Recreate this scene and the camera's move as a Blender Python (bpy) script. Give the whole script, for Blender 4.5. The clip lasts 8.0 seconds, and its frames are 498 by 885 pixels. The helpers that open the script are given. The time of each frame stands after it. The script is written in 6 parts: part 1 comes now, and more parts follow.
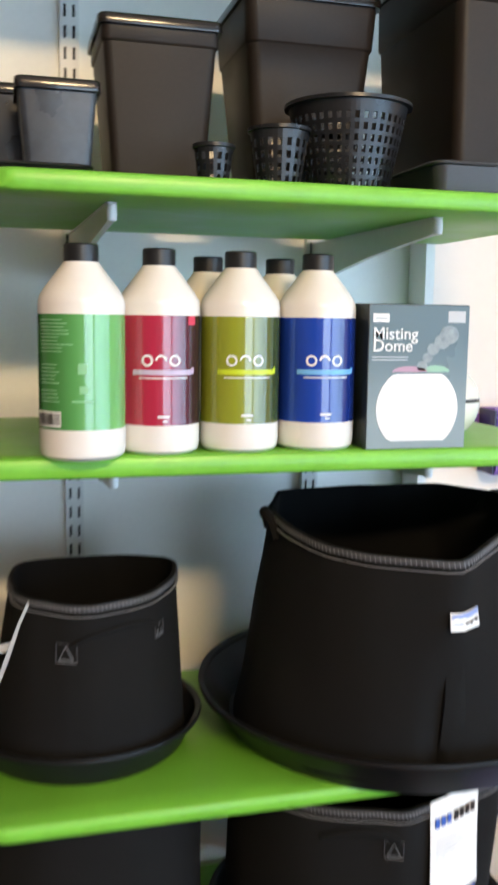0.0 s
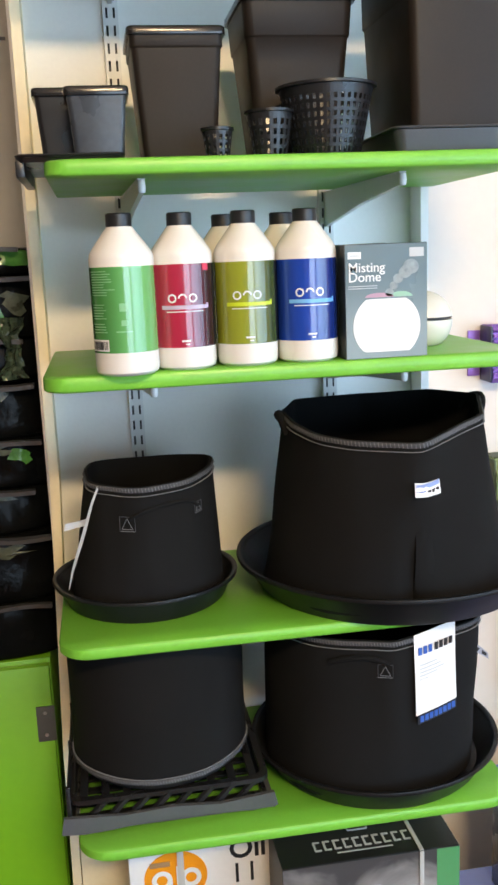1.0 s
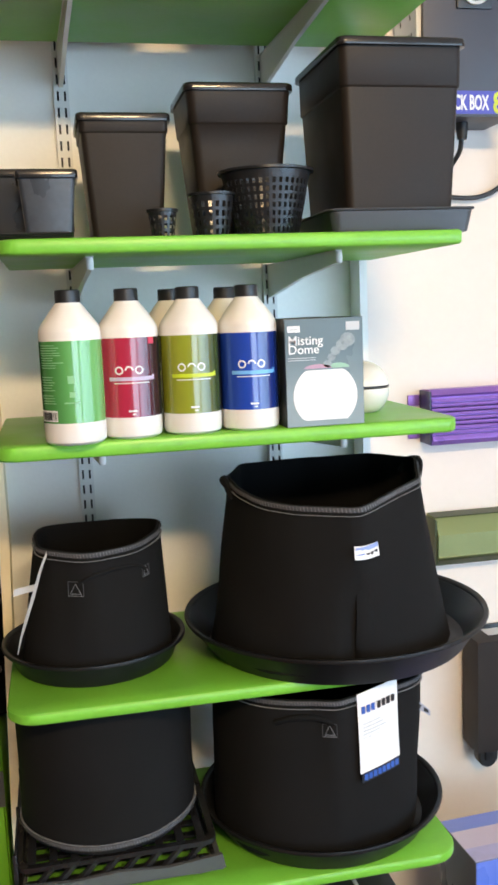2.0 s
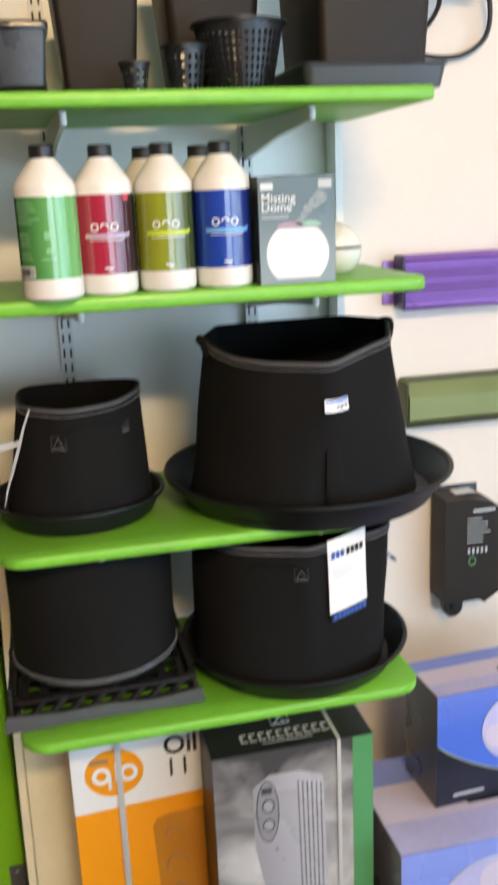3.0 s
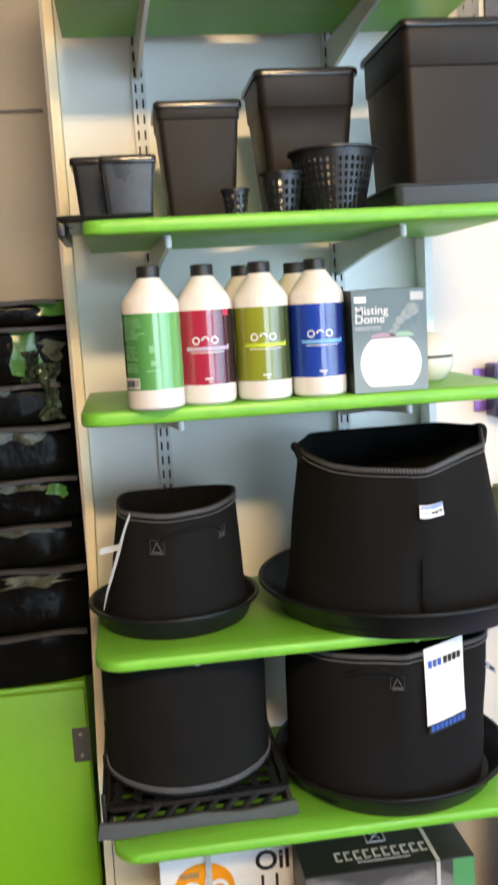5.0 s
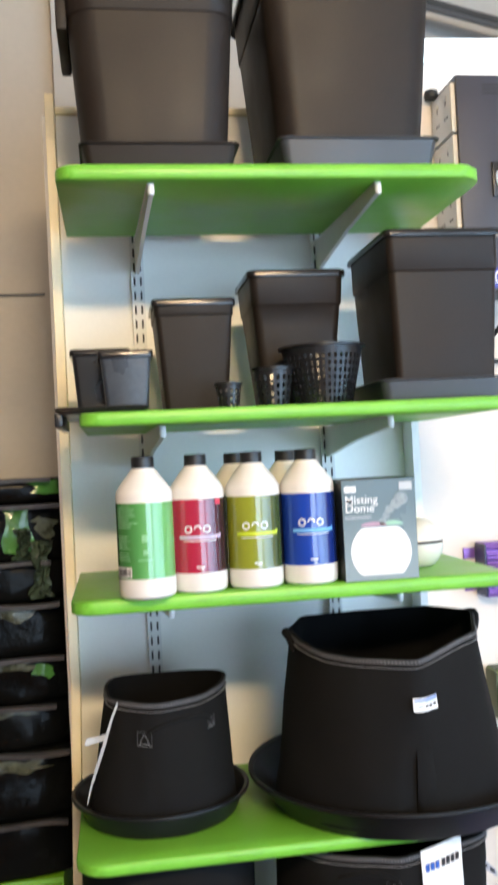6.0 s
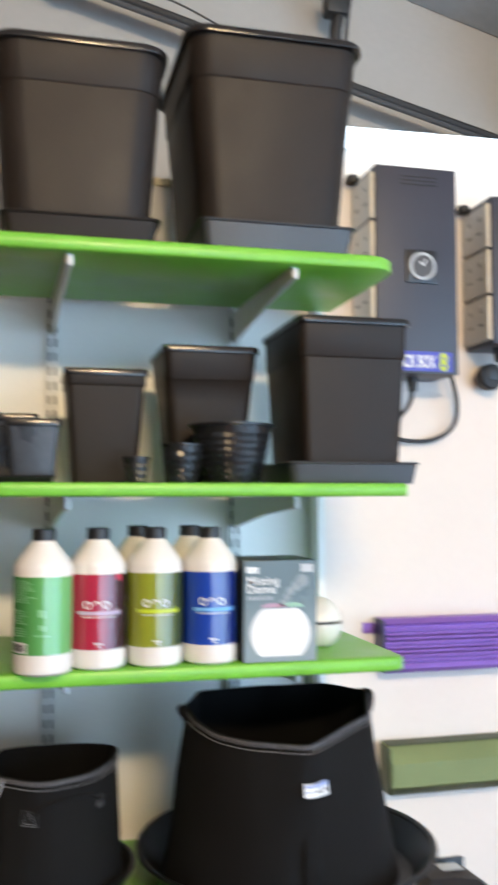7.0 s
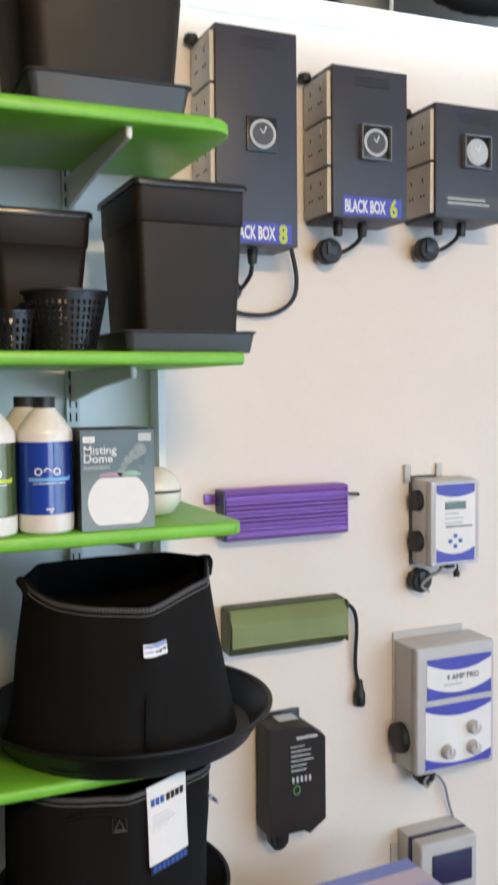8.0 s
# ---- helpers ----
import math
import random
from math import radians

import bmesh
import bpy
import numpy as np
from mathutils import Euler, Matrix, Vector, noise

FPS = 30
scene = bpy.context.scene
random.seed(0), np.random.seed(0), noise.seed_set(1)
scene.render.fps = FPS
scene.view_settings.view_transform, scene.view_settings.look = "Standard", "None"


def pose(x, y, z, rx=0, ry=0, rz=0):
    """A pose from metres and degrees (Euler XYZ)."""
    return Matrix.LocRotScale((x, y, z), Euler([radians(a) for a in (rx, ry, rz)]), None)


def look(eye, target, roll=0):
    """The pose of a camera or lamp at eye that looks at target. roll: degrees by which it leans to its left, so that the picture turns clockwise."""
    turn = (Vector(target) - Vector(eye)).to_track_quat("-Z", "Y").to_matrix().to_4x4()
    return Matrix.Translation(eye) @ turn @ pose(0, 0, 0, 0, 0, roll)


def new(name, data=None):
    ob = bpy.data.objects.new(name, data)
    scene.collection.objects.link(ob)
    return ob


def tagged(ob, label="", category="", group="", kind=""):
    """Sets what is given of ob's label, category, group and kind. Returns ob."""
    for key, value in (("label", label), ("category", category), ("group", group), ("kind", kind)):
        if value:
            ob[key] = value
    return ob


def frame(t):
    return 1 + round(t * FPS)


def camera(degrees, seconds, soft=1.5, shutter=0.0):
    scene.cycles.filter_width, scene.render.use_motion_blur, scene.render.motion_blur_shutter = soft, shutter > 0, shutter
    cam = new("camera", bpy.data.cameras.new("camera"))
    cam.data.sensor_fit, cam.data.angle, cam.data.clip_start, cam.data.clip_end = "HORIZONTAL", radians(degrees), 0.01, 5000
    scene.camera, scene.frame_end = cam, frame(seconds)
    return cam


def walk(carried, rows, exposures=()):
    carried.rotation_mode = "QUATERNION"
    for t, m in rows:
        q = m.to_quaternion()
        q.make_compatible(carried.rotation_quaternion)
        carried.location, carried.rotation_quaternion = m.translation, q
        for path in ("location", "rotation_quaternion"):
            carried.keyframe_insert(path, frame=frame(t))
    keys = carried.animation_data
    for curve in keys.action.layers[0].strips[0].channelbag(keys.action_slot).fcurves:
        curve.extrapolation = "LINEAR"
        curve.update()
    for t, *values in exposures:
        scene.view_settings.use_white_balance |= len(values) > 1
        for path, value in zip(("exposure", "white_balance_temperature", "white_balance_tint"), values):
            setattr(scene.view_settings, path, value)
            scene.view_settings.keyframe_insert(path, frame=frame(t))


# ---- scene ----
cam = camera(30.6, 8.0, soft=2.7, shutter=0.4)
PATH = [
    (0, (-0.15, -1.217, 1.554), (0.363, 0.698, 1.289), 0.8),
    (0.2, (-0.141, -1.312, 1.567), (0.289, 0.609, 1.216), 1.1),
    (0.5, (-0.122, -1.457, 1.564), (0.228, 0.474, 1.183), -0.5),
    (1, (-0.112, -1.523, 1.563), (0.193, 0.413, 1.164), -2.4),
    (1.5, (-0.113, -1.533, 1.582), (0.219, 0.414, 1.267), -2.3),
    (1.7, (-0.11, -1.55, 1.587), (0.266, 0.395, 1.315), -2.6),
    (2.8, (-0.086, -1.604, 1.581), (0.34, 0.296, 1.126), -1.7),
    (3, (-0.102, -1.625, 1.552), (0.318, 0.258, 1.023), -2.4),
    (3.2, (-0.112, -1.633, 1.529), (0.281, 0.226, 0.905), -3.6),
    (3.5, (-0.103, -1.639, 1.51), (0.239, 0.166, 0.721), -3.8),
    (4, (-0.126, -1.637, 1.501), (0.192, 0.153, 0.667), -3.7),
    (4.2, (-0.139, -1.642, 1.505), (0.195, 0.214, 0.839), -3.8),
    (4.5, (-0.133, -1.643, 1.534), (0.166, 0.279, 1.069), -4.1),
    (4.7, (-0.121, -1.645, 1.545), (0.138, 0.3, 1.154), -3.6),
    (5.8, (-0.117, -1.657, 1.594), (0.162, 0.324, 1.567), -2.9),
    (6, (-0.12, -1.658, 1.61), (0.176, 0.32, 1.65), -2.9),
    (6.5, (-0.118, -1.653, 1.64), (0.154, 0.318, 1.84), -1.4),
    (6.9, (-0.119, -1.649, 1.66), (0.292, 0.301, 1.82), -0.7),
    (7, (-0.11, -1.667, 1.665), (0.372, 0.27, 1.79), -0.1),
    (7.1, (-0.088, -1.663, 1.658), (0.461, 0.258, 1.75), -0.2),
    (7.2, (-0.086, -1.67, 1.649), (0.539, 0.229, 1.702), -0.4),
    (7.5, (-0.082, -1.681, 1.645), (0.662, 0.175, 1.67), -0.3),
    (8, (-0.087, -1.667, 1.635), (0.701, 0.168, 1.513), -0.6),
]
EXPOSURES = [
    (0.0, -0.20, 6150, 10), (1.7, -0.14, 6200, 10), (2.8, -0.28, 6500, 10), (3.2, -0.18, 6500, 10), (4.0, 0.06, 6500, 10), (4.7, -0.06, 6450, 10),
    (5.8, -0.02, 6050, 10), (6.6, -0.02, 5950, 10), (7.0, -0.24, 5950, 10), (7.3, -0.76, 5950, 10), (8.0, -0.68, 6300, 10),
]
walk(cam, [(t, look(eye, target, roll)) for t, eye, target, roll in PATH], EXPOSURES)

# ---- light ----
world = bpy.data.worlds.new("world")
scene.world = world
world.use_nodes = True
wn = world.node_tree.nodes
sky = wn.new("ShaderNodeTexSky")
sky.sky_type, sky.sun_disc = "NISHITA", False
sky.sun_elevation, sky.sun_rotation = radians(38), radians(160)
wn["Background"].inputs[1].default_value = 0.12
world.node_tree.links.new(sky.outputs[0], wn["Background"].inputs[0])

sun = new("sun", bpy.data.lights.new("sun", "SUN"))
sun.data.energy, sun.data.angle, sun.data.color = 1.0, radians(12), (1, 0.96, 0.9)
sun.matrix_world = look((6, -12, 14), (0, 0, 0))

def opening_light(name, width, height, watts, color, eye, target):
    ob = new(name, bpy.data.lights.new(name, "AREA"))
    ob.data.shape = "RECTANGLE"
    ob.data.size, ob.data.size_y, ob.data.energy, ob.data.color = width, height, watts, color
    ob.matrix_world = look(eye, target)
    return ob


# the south lamp is added frontal fill, set in an unseen opening
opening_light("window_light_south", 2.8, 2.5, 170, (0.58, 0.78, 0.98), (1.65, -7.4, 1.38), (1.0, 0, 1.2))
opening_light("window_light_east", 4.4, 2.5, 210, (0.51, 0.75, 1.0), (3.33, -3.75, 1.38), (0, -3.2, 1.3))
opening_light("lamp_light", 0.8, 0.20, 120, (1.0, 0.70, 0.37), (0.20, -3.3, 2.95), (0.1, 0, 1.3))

tube_light = new("tube_light", bpy.data.lights.new("tube_light", "AREA"))
tube_light.data.shape = "RECTANGLE"
tube_light.data.size, tube_light.data.size_y = 2.6, 0.03
tube_light.data.energy, tube_light.data.color = 0.2, (0.70, 0.88, 1.0)
tube_light.matrix_world = look((1.85, 0.064, 2.412), (1.85, 0.03, 1.6))


# ---- materials ----
def material(name, color, rough=0.5, metal=0.0, vary=0.12, scale=6.0, fine=90.0, bump=0.15, depth=0.002, spots=0.0, spec=0.5, coat=0.0):
    """A surface with broad and fine colour variation, uneven gloss and fine relief."""
    m = bpy.data.materials.new(name)
    m.use_nodes = True
    n, l = m.node_tree.nodes, m.node_tree.links
    b = n["Principled BSDF"]
    tc = n.new("ShaderNodeTexCoord")
    info = n.new("ShaderNodeObjectInfo")
    off = n.new("ShaderNodeVectorMath")
    off.operation = "MULTIPLY_ADD"
    l.new(info.outputs["Random"], off.inputs[0])
    off.inputs[1].default_value = (7, 11, 5)
    l.new(tc.outputs["Object"], off.inputs[2])
    big, small = n.new("ShaderNodeTexNoise"), n.new("ShaderNodeTexNoise")
    for node, s, d in ((big, scale, 4), (small, fine, 3)):
        node.inputs["Scale"].default_value, node.inputs["Detail"].default_value = s, d
        l.new(off.outputs[0], node.inputs["Vector"])
    add = n.new("ShaderNodeMath")
    add.operation = "MULTIPLY_ADD"
    l.new(small.outputs[0], add.inputs[0])
    add.inputs[1].default_value = 0.4
    l.new(big.outputs[0], add.inputs[2])
    ramp = n.new("ShaderNodeMapRange")
    ramp.inputs[1].default_value, ramp.inputs[2].default_value = 0.4, 1.0
    ramp.inputs[3].default_value, ramp.inputs[4].default_value = 1 - vary, 1 + vary
    l.new(add.outputs[0], ramp.inputs[0])
    mul = n.new("ShaderNodeVectorMath")
    mul.operation = "SCALE"
    mul.inputs[0].default_value = color[:3]
    l.new(ramp.outputs[0], mul.inputs["Scale"])
    l.new(mul.outputs[0], b.inputs["Base Color"])
    rr = n.new("ShaderNodeMapRange")
    rr.inputs[1].default_value, rr.inputs[2].default_value = 0.3, 0.75
    rr.inputs[3].default_value, rr.inputs[4].default_value = max(0.02, rough - 0.07), min(1, rough + 0.1)
    l.new(big.outputs[0], rr.inputs[0])
    l.new(rr.outputs[0], b.inputs["Roughness"])
    b.inputs["Metallic"].default_value = metal
    b.inputs["Specular IOR Level"].default_value = spec
    b.inputs["Coat Weight"].default_value = coat
    if bump:
        bp = n.new("ShaderNodeBump")
        bp.inputs["Strength"].default_value, bp.inputs["Distance"].default_value = bump, depth
        l.new(add.outputs[0], bp.inputs["Height"])
        l.new(bp.outputs[0], b.inputs["Normal"])
    return m


def glow(name, color, strength):
    m = bpy.data.materials.new(name)
    m.use_nodes = True
    b = m.node_tree.nodes["Principled BSDF"]
    b.inputs["Base Color"].default_value = (*color, 1)
    b.inputs["Emission Color"].default_value = (*color, 1)
    b.inputs["Emission Strength"].default_value = strength
    return m


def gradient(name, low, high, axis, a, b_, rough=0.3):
    """Print, and light painted on cartons, that fades from one tone to another along an axis of the thing (metres a to
    b_).
    """
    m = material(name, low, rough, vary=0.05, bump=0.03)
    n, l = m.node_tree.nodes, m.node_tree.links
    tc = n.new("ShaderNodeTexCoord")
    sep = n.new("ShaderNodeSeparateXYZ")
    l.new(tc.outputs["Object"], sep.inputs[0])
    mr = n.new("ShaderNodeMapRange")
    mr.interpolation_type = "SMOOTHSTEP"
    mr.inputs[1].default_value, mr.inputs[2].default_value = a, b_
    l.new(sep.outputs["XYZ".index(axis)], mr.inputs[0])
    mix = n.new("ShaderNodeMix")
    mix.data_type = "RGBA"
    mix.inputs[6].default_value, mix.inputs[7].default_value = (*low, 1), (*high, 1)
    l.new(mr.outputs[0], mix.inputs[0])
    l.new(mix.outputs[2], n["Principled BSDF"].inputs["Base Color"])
    if rough < 0.2:
        n["Principled BSDF"].inputs["Coat Weight"].default_value = 0.8
    return m


def worn_tile():
    """Waxed terracotta with pale scuffed patches and darker mottling."""
    m = material("terracotta_tile", (0.27, 0.082, 0.026), 0.24, vary=0.3, scale=6, fine=60, bump=0.2)
    n, l = m.node_tree.nodes, m.node_tree.links
    b = n["Principled BSDF"]
    old = b.inputs["Base Color"].links[0].from_socket
    geo = n.new("ShaderNodeNewGeometry")
    mix_in = old
    for scale, low, high, ink in ((13, 0.55, 0.68, (0.30, 0.20, 0.10)), (5, 0.55, 0.75, (0.16, 0.050, 0.018))):
        t = n.new("ShaderNodeTexNoise")
        t.inputs["Scale"].default_value, t.inputs["Detail"].default_value, t.inputs["Distortion"].default_value = scale, 6, 1.5
        l.new(geo.outputs["Position"], t.inputs["Vector"])
        mr = n.new("ShaderNodeMapRange")
        mr.inputs[1].default_value, mr.inputs[2].default_value, mr.inputs[4].default_value = low, high, 0.5
        l.new(t.outputs[0], mr.inputs[0])
        mix = n.new("ShaderNodeMix")
        mix.data_type = "RGBA"
        mix.inputs[7].default_value = (*ink, 1)
        l.new(mr.outputs[0], mix.inputs[0])
        l.new(mix_in, mix.inputs[6])
        mix_in = mix.outputs[2]
    l.new(mix_in, b.inputs["Base Color"])
    return m


def smoke_print():
    """Printed haze: pale below and in the middle, charcoal clouds towards the top corners."""
    m = material("smoky_print", (0.4, 0.38, 0.36), 0.3, vary=0.05, bump=0.02)
    n, l = m.node_tree.nodes, m.node_tree.links
    tc = n.new("ShaderNodeTexCoord")
    sep = n.new("ShaderNodeSeparateXYZ")
    l.new(tc.outputs["Object"], sep.inputs[0])
    t = n.new("ShaderNodeTexNoise")
    t.inputs["Scale"].default_value, t.inputs["Detail"].default_value, t.inputs["Distortion"].default_value = 9, 5, 0.8
    l.new(tc.outputs["Object"], t.inputs["Vector"])
    up = n.new("ShaderNodeMapRange")
    up.inputs[1].default_value, up.inputs[2].default_value, up.inputs[3].default_value, up.inputs[4].default_value = 0.28, 0.64, -0.20, 0.36
    l.new(sep.outputs[2], up.inputs[0])
    add = n.new("ShaderNodeMath")
    l.new(t.outputs[0], add.inputs[0])
    l.new(up.outputs[0], add.inputs[1])
    ramp = n.new("ShaderNodeMapRange")
    ramp.inputs[1].default_value, ramp.inputs[2].default_value = 0.25, 0.85
    l.new(add.outputs[0], ramp.inputs[0])
    mix = n.new("ShaderNodeMix")
    mix.data_type = "RGBA"
    mix.inputs[6].default_value, mix.inputs[7].default_value = (0.66, 0.62, 0.58, 1), (0.06, 0.055, 0.055, 1)
    l.new(ramp.outputs[0], mix.inputs[0])
    l.new(mix.outputs[2], n["Principled BSDF"].inputs["Base Color"])
    return m


GREEN = material("green_paint", (0.165, 0.45, 0.036), 0.42, vary=0.10, scale=9, fine=160, bump=0.12)
EDGE = material("green_edge_paint", (0.185, 0.50, 0.042), 0.36, vary=0.14, scale=14, fine=120, bump=0.2)
GREEN_DOOR = material("green_door_paint", (0.19, 0.47, 0.008), 0.35, vary=0.08, scale=3, fine=60, bump=0.08)
PANEL = material("panel_paint", (0.84, 0.83, 0.79), 0.5, vary=0.05, scale=4, fine=140, bump=0.08)
CREAM = material("cream_wood_paint", (0.85, 0.76, 0.52), 0.5, vary=0.08, scale=8, fine=120, bump=0.12)
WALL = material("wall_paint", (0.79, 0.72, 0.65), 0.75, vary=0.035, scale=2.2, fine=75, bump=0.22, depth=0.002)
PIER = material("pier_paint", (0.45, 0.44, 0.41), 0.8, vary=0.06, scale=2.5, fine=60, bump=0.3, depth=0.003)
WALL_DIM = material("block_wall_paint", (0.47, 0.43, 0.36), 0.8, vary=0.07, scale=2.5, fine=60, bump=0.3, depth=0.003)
# dark tone for the unseen west wall, so it bounces little light
DARK_WEST = material("dark_bounce_cut", (0.10, 0.075, 0.055), 0.6, vary=0.3, scale=3, fine=60, bump=0.2)
CEIL = material("ceiling_sheet", (0.46, 0.49, 0.52), 0.7, vary=0.18, scale=1.6, fine=30, bump=0.2)
TILE = worn_tile()
GROUT = material("tile_grout", (0.25, 0.11, 0.052), 0.85, vary=0.2, scale=20, fine=120, bump=0.3)
MAT = material("black_rubber_mat", (0.012, 0.012, 0.014), 0.7, vary=0.3, scale=12, fine=400, bump=0.4)
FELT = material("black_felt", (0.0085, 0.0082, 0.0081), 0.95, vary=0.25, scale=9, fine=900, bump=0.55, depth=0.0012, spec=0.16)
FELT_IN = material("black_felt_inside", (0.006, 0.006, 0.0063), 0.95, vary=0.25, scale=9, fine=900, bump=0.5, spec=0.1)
THREAD = material("grey_thread", (0.19, 0.195, 0.21), 0.7, vary=0.2, scale=60, fine=500)
THREAD_DARK = material("dark_grey_thread", (0.055, 0.055, 0.06), 0.8, vary=0.3, scale=60, fine=500)
STITCH = material("mid_grey_thread", (0.17, 0.17, 0.185), 0.8, vary=0.3, scale=60, fine=500)
PLASTIC = material("black_pot_plastic", (0.019, 0.0140, 0.0105), 0.50, vary=0.25, scale=10, fine=260, bump=0.08, depth=0.0006, spec=0.25)
PLASTIC_GLOSS = material("black_gloss_plastic", (0.011, 0.011, 0.012), 0.3, vary=0.2, scale=14, fine=220, bump=0.03, depth=0.0006)
# black tray plastic paled to hold the window's reflection in its colour
TRAY_SHEEN = material("window_sheen_tray_plastic", (0.045, 0.048, 0.054), 0.36, vary=0.15, scale=12, fine=240, bump=0.06, depth=0.0006)
RIM_GLOSS = material("polished_rim_plastic", (0.014, 0.0125, 0.0115), 0.17, vary=0.2, scale=14, fine=220, bump=0.02, depth=0.0006)
SAUCER = material("black_saucer_plastic", (0.010, 0.010, 0.0106), 0.40, vary=0.25, scale=12, fine=300, bump=0.1, depth=0.0006, spec=0.25)
SCUFFED = material("scuffed_pot_plastic", (0.030, 0.033, 0.039), 0.30, vary=0.6, scale=26, fine=120, bump=0.06, depth=0.0006)
GREY_PLASTIC = material("dark_grey_plastic", (0.07, 0.072, 0.075), 0.5, vary=0.15, scale=12, fine=200, bump=0.12)
FILM = material("black_plastic_film", (0.0040, 0.0044, 0.0044), 0.20, vary=0.4, scale=9, fine=34, bump=0.45, depth=0.012, spec=0.07)
FILM_GREEN = material("green_film_print", (0.065, 0.20, 0.035), 0.22, vary=0.5, scale=18, fine=40, bump=0.5, depth=0.01)
FILM_WHITE = material("pale_olive_film_print", (0.075, 0.085, 0.055), 0.3, vary=0.8, scale=30, fine=60, bump=0.4, depth=0.006, spec=0.35)
BOTTLE = material("white_bottle_plastic", (0.75, 0.71, 0.655), 0.22, vary=0.03, scale=8, fine=150, bump=0.04)
CAP = material("black_cap_plastic", (0.011, 0.011, 0.012), 0.4, vary=0.15)
WHITE = material("white_print", (0.76, 0.76, 0.75), 0.45, vary=0.04, bump=0.03)
PALE = material("pale_grey_print", (0.50, 0.52, 0.53), 0.5, vary=0.06, bump=0.03)
BLACK_PRINT = material("black_print", (0.012, 0.012, 0.013), 0.35, vary=0.15, bump=0.03)
BLUE_PRINT = material("blue_print", (0.03, 0.10, 0.42), 0.4, vary=0.08, bump=0.03)
CARD_WHITE = material("white_cardboard", (0.78, 0.76, 0.73), 0.55, vary=0.05, scale=7, fine=120, bump=0.08)
CARD_BROWN = material("brown_cardboard", (0.34, 0.20, 0.09), 0.8, vary=0.12, scale=9, fine=140, bump=0.2)
ORANGE = material("orange_print", (0.86, 0.31, 0.004), 0.4, vary=0.05, scale=6, fine=90, bump=0.05)
ORANGE_DARK = material("dark_orange_print", (0.52, 0.20, 0.012), 0.45, vary=0.12, scale=12, fine=90, bump=0.05)
TEAL_DARK = material("dark_teal_card", (0.022, 0.032, 0.036), 0.4, vary=0.1)
STEEL = material("white_painted_steel", (0.70, 0.70, 0.68), 0.38, vary=0.06, scale=20, fine=180, bump=0.06)
ZINC = material("zinc_steel", (0.55, 0.56, 0.57), 0.35, metal=0.9, vary=0.12, scale=24)
DARK_METAL = material("dark_steel", (0.05, 0.05, 0.05), 0.5, metal=0.5, vary=0.2)
BOXMETAL = material("blue_black_powder_coat", (0.035, 0.036, 0.050), 0.42, vary=0.1, scale=6, fine=400, bump=0.2, depth=0.0006)
SOCKET = material("cream_socket_plastic", (0.54, 0.53, 0.50), 0.35, vary=0.04)
SOCKET_EDGE = material("ivory_edge", (0.66, 0.58, 0.44), 0.35, metal=0.0, vary=0.1)
PURPLE = material("purple_anodised_aluminium", (0.25, 0.12, 0.46), 0.34, metal=0.3, vary=0.08, scale=12, fine=300, bump=0.08)
OLIVE = material("green_anodised_aluminium", (0.23, 0.27, 0.11), 0.36, metal=0.4, vary=0.08, scale=10, fine=300, bump=0.06)
OLIVE_DARK = material("dark_green_anodised_aluminium", (0.05, 0.065, 0.025), 0.42, metal=0.4, vary=0.1)
ENCLOSURE = material("grey_enclosure_plastic", (0.50, 0.49, 0.475), 0.5, vary=0.05, scale=10, fine=200, bump=0.1)
LABEL_BLUE = material("violet_blue_print", (0.060, 0.068, 0.42), 0.4, vary=0.12, scale=30, bump=0.03)
LCD = material("green_grey_display", (0.13, 0.19, 0.16), 0.2, vary=0.1)
NAVY = material("navy_plastic", (0.02, 0.022, 0.075), 0.35, vary=0.12)
CABLE = material("black_cable_rubber", (0.010, 0.010, 0.011), 0.5, vary=0.2)
GREY_CABLE = material("grey_cable", (0.28, 0.28, 0.28), 0.5, vary=0.1)
CLEAR = material("clear_plastic", (0.20, 0.21, 0.22), 0.12, vary=0.05, bump=0)
YELLOW = material("yellow_green_print", (0.50, 0.58, 0.03), 0.4, vary=0.08)
GREEN_CARD = material("green_card", (0.085, 0.28, 0.10), 0.4, vary=0.06, scale=8)
FAN_BLUE = gradient("blue_fan_print", (0.07, 0.15, 0.60), (0.24, 0.30, 0.70), "Z", 0.10, 0.42)
FAN_PALE = material("pale_lilac_print", (0.46, 0.44, 0.68), 0.4, vary=0.14, scale=14, bump=0.03)
FAN_DARK = material("dark_blue_card", (0.010, 0.011, 0.022), 0.35, vary=0.15)
# grey carton side; light on its upper part is painted as a paler tone
FAN_SIDE = gradient("blue_grey_card_lit_top", (0.06, 0.065, 0.085), (0.23, 0.23, 0.29), "Z", 0.0, 0.40)
SMOKE = smoke_print()
RAD_GREY = gradient("grey_radiator_print", (0.30, 0.28, 0.29), (0.44, 0.42, 0.44), "X", -0.09, 0.05)
RAD_DARK = material("charcoal_print", (0.06, 0.058, 0.06), 0.4, vary=0.3, scale=30)
RAD_MID = material("mid_grey_print", (0.24, 0.23, 0.24), 0.4, vary=0.1, scale=20)
RAD_FIN = material("fin_grey_print", (0.15, 0.145, 0.15), 0.4, vary=0.15, scale=20)
MOSS = material("moss_green_print", (0.25, 0.30, 0.05), 0.4, vary=0.35, scale=26)
TUBE = glow("tube_diffuser", (0.84, 0.95, 1.0), 2.4)
LAMP = glow("lamp_diffuser", (1.0, 0.83, 0.58), 6.0)
STRAP = material("white_strapping_tape", (0.46, 0.45, 0.42), 0.35, vary=0.08)
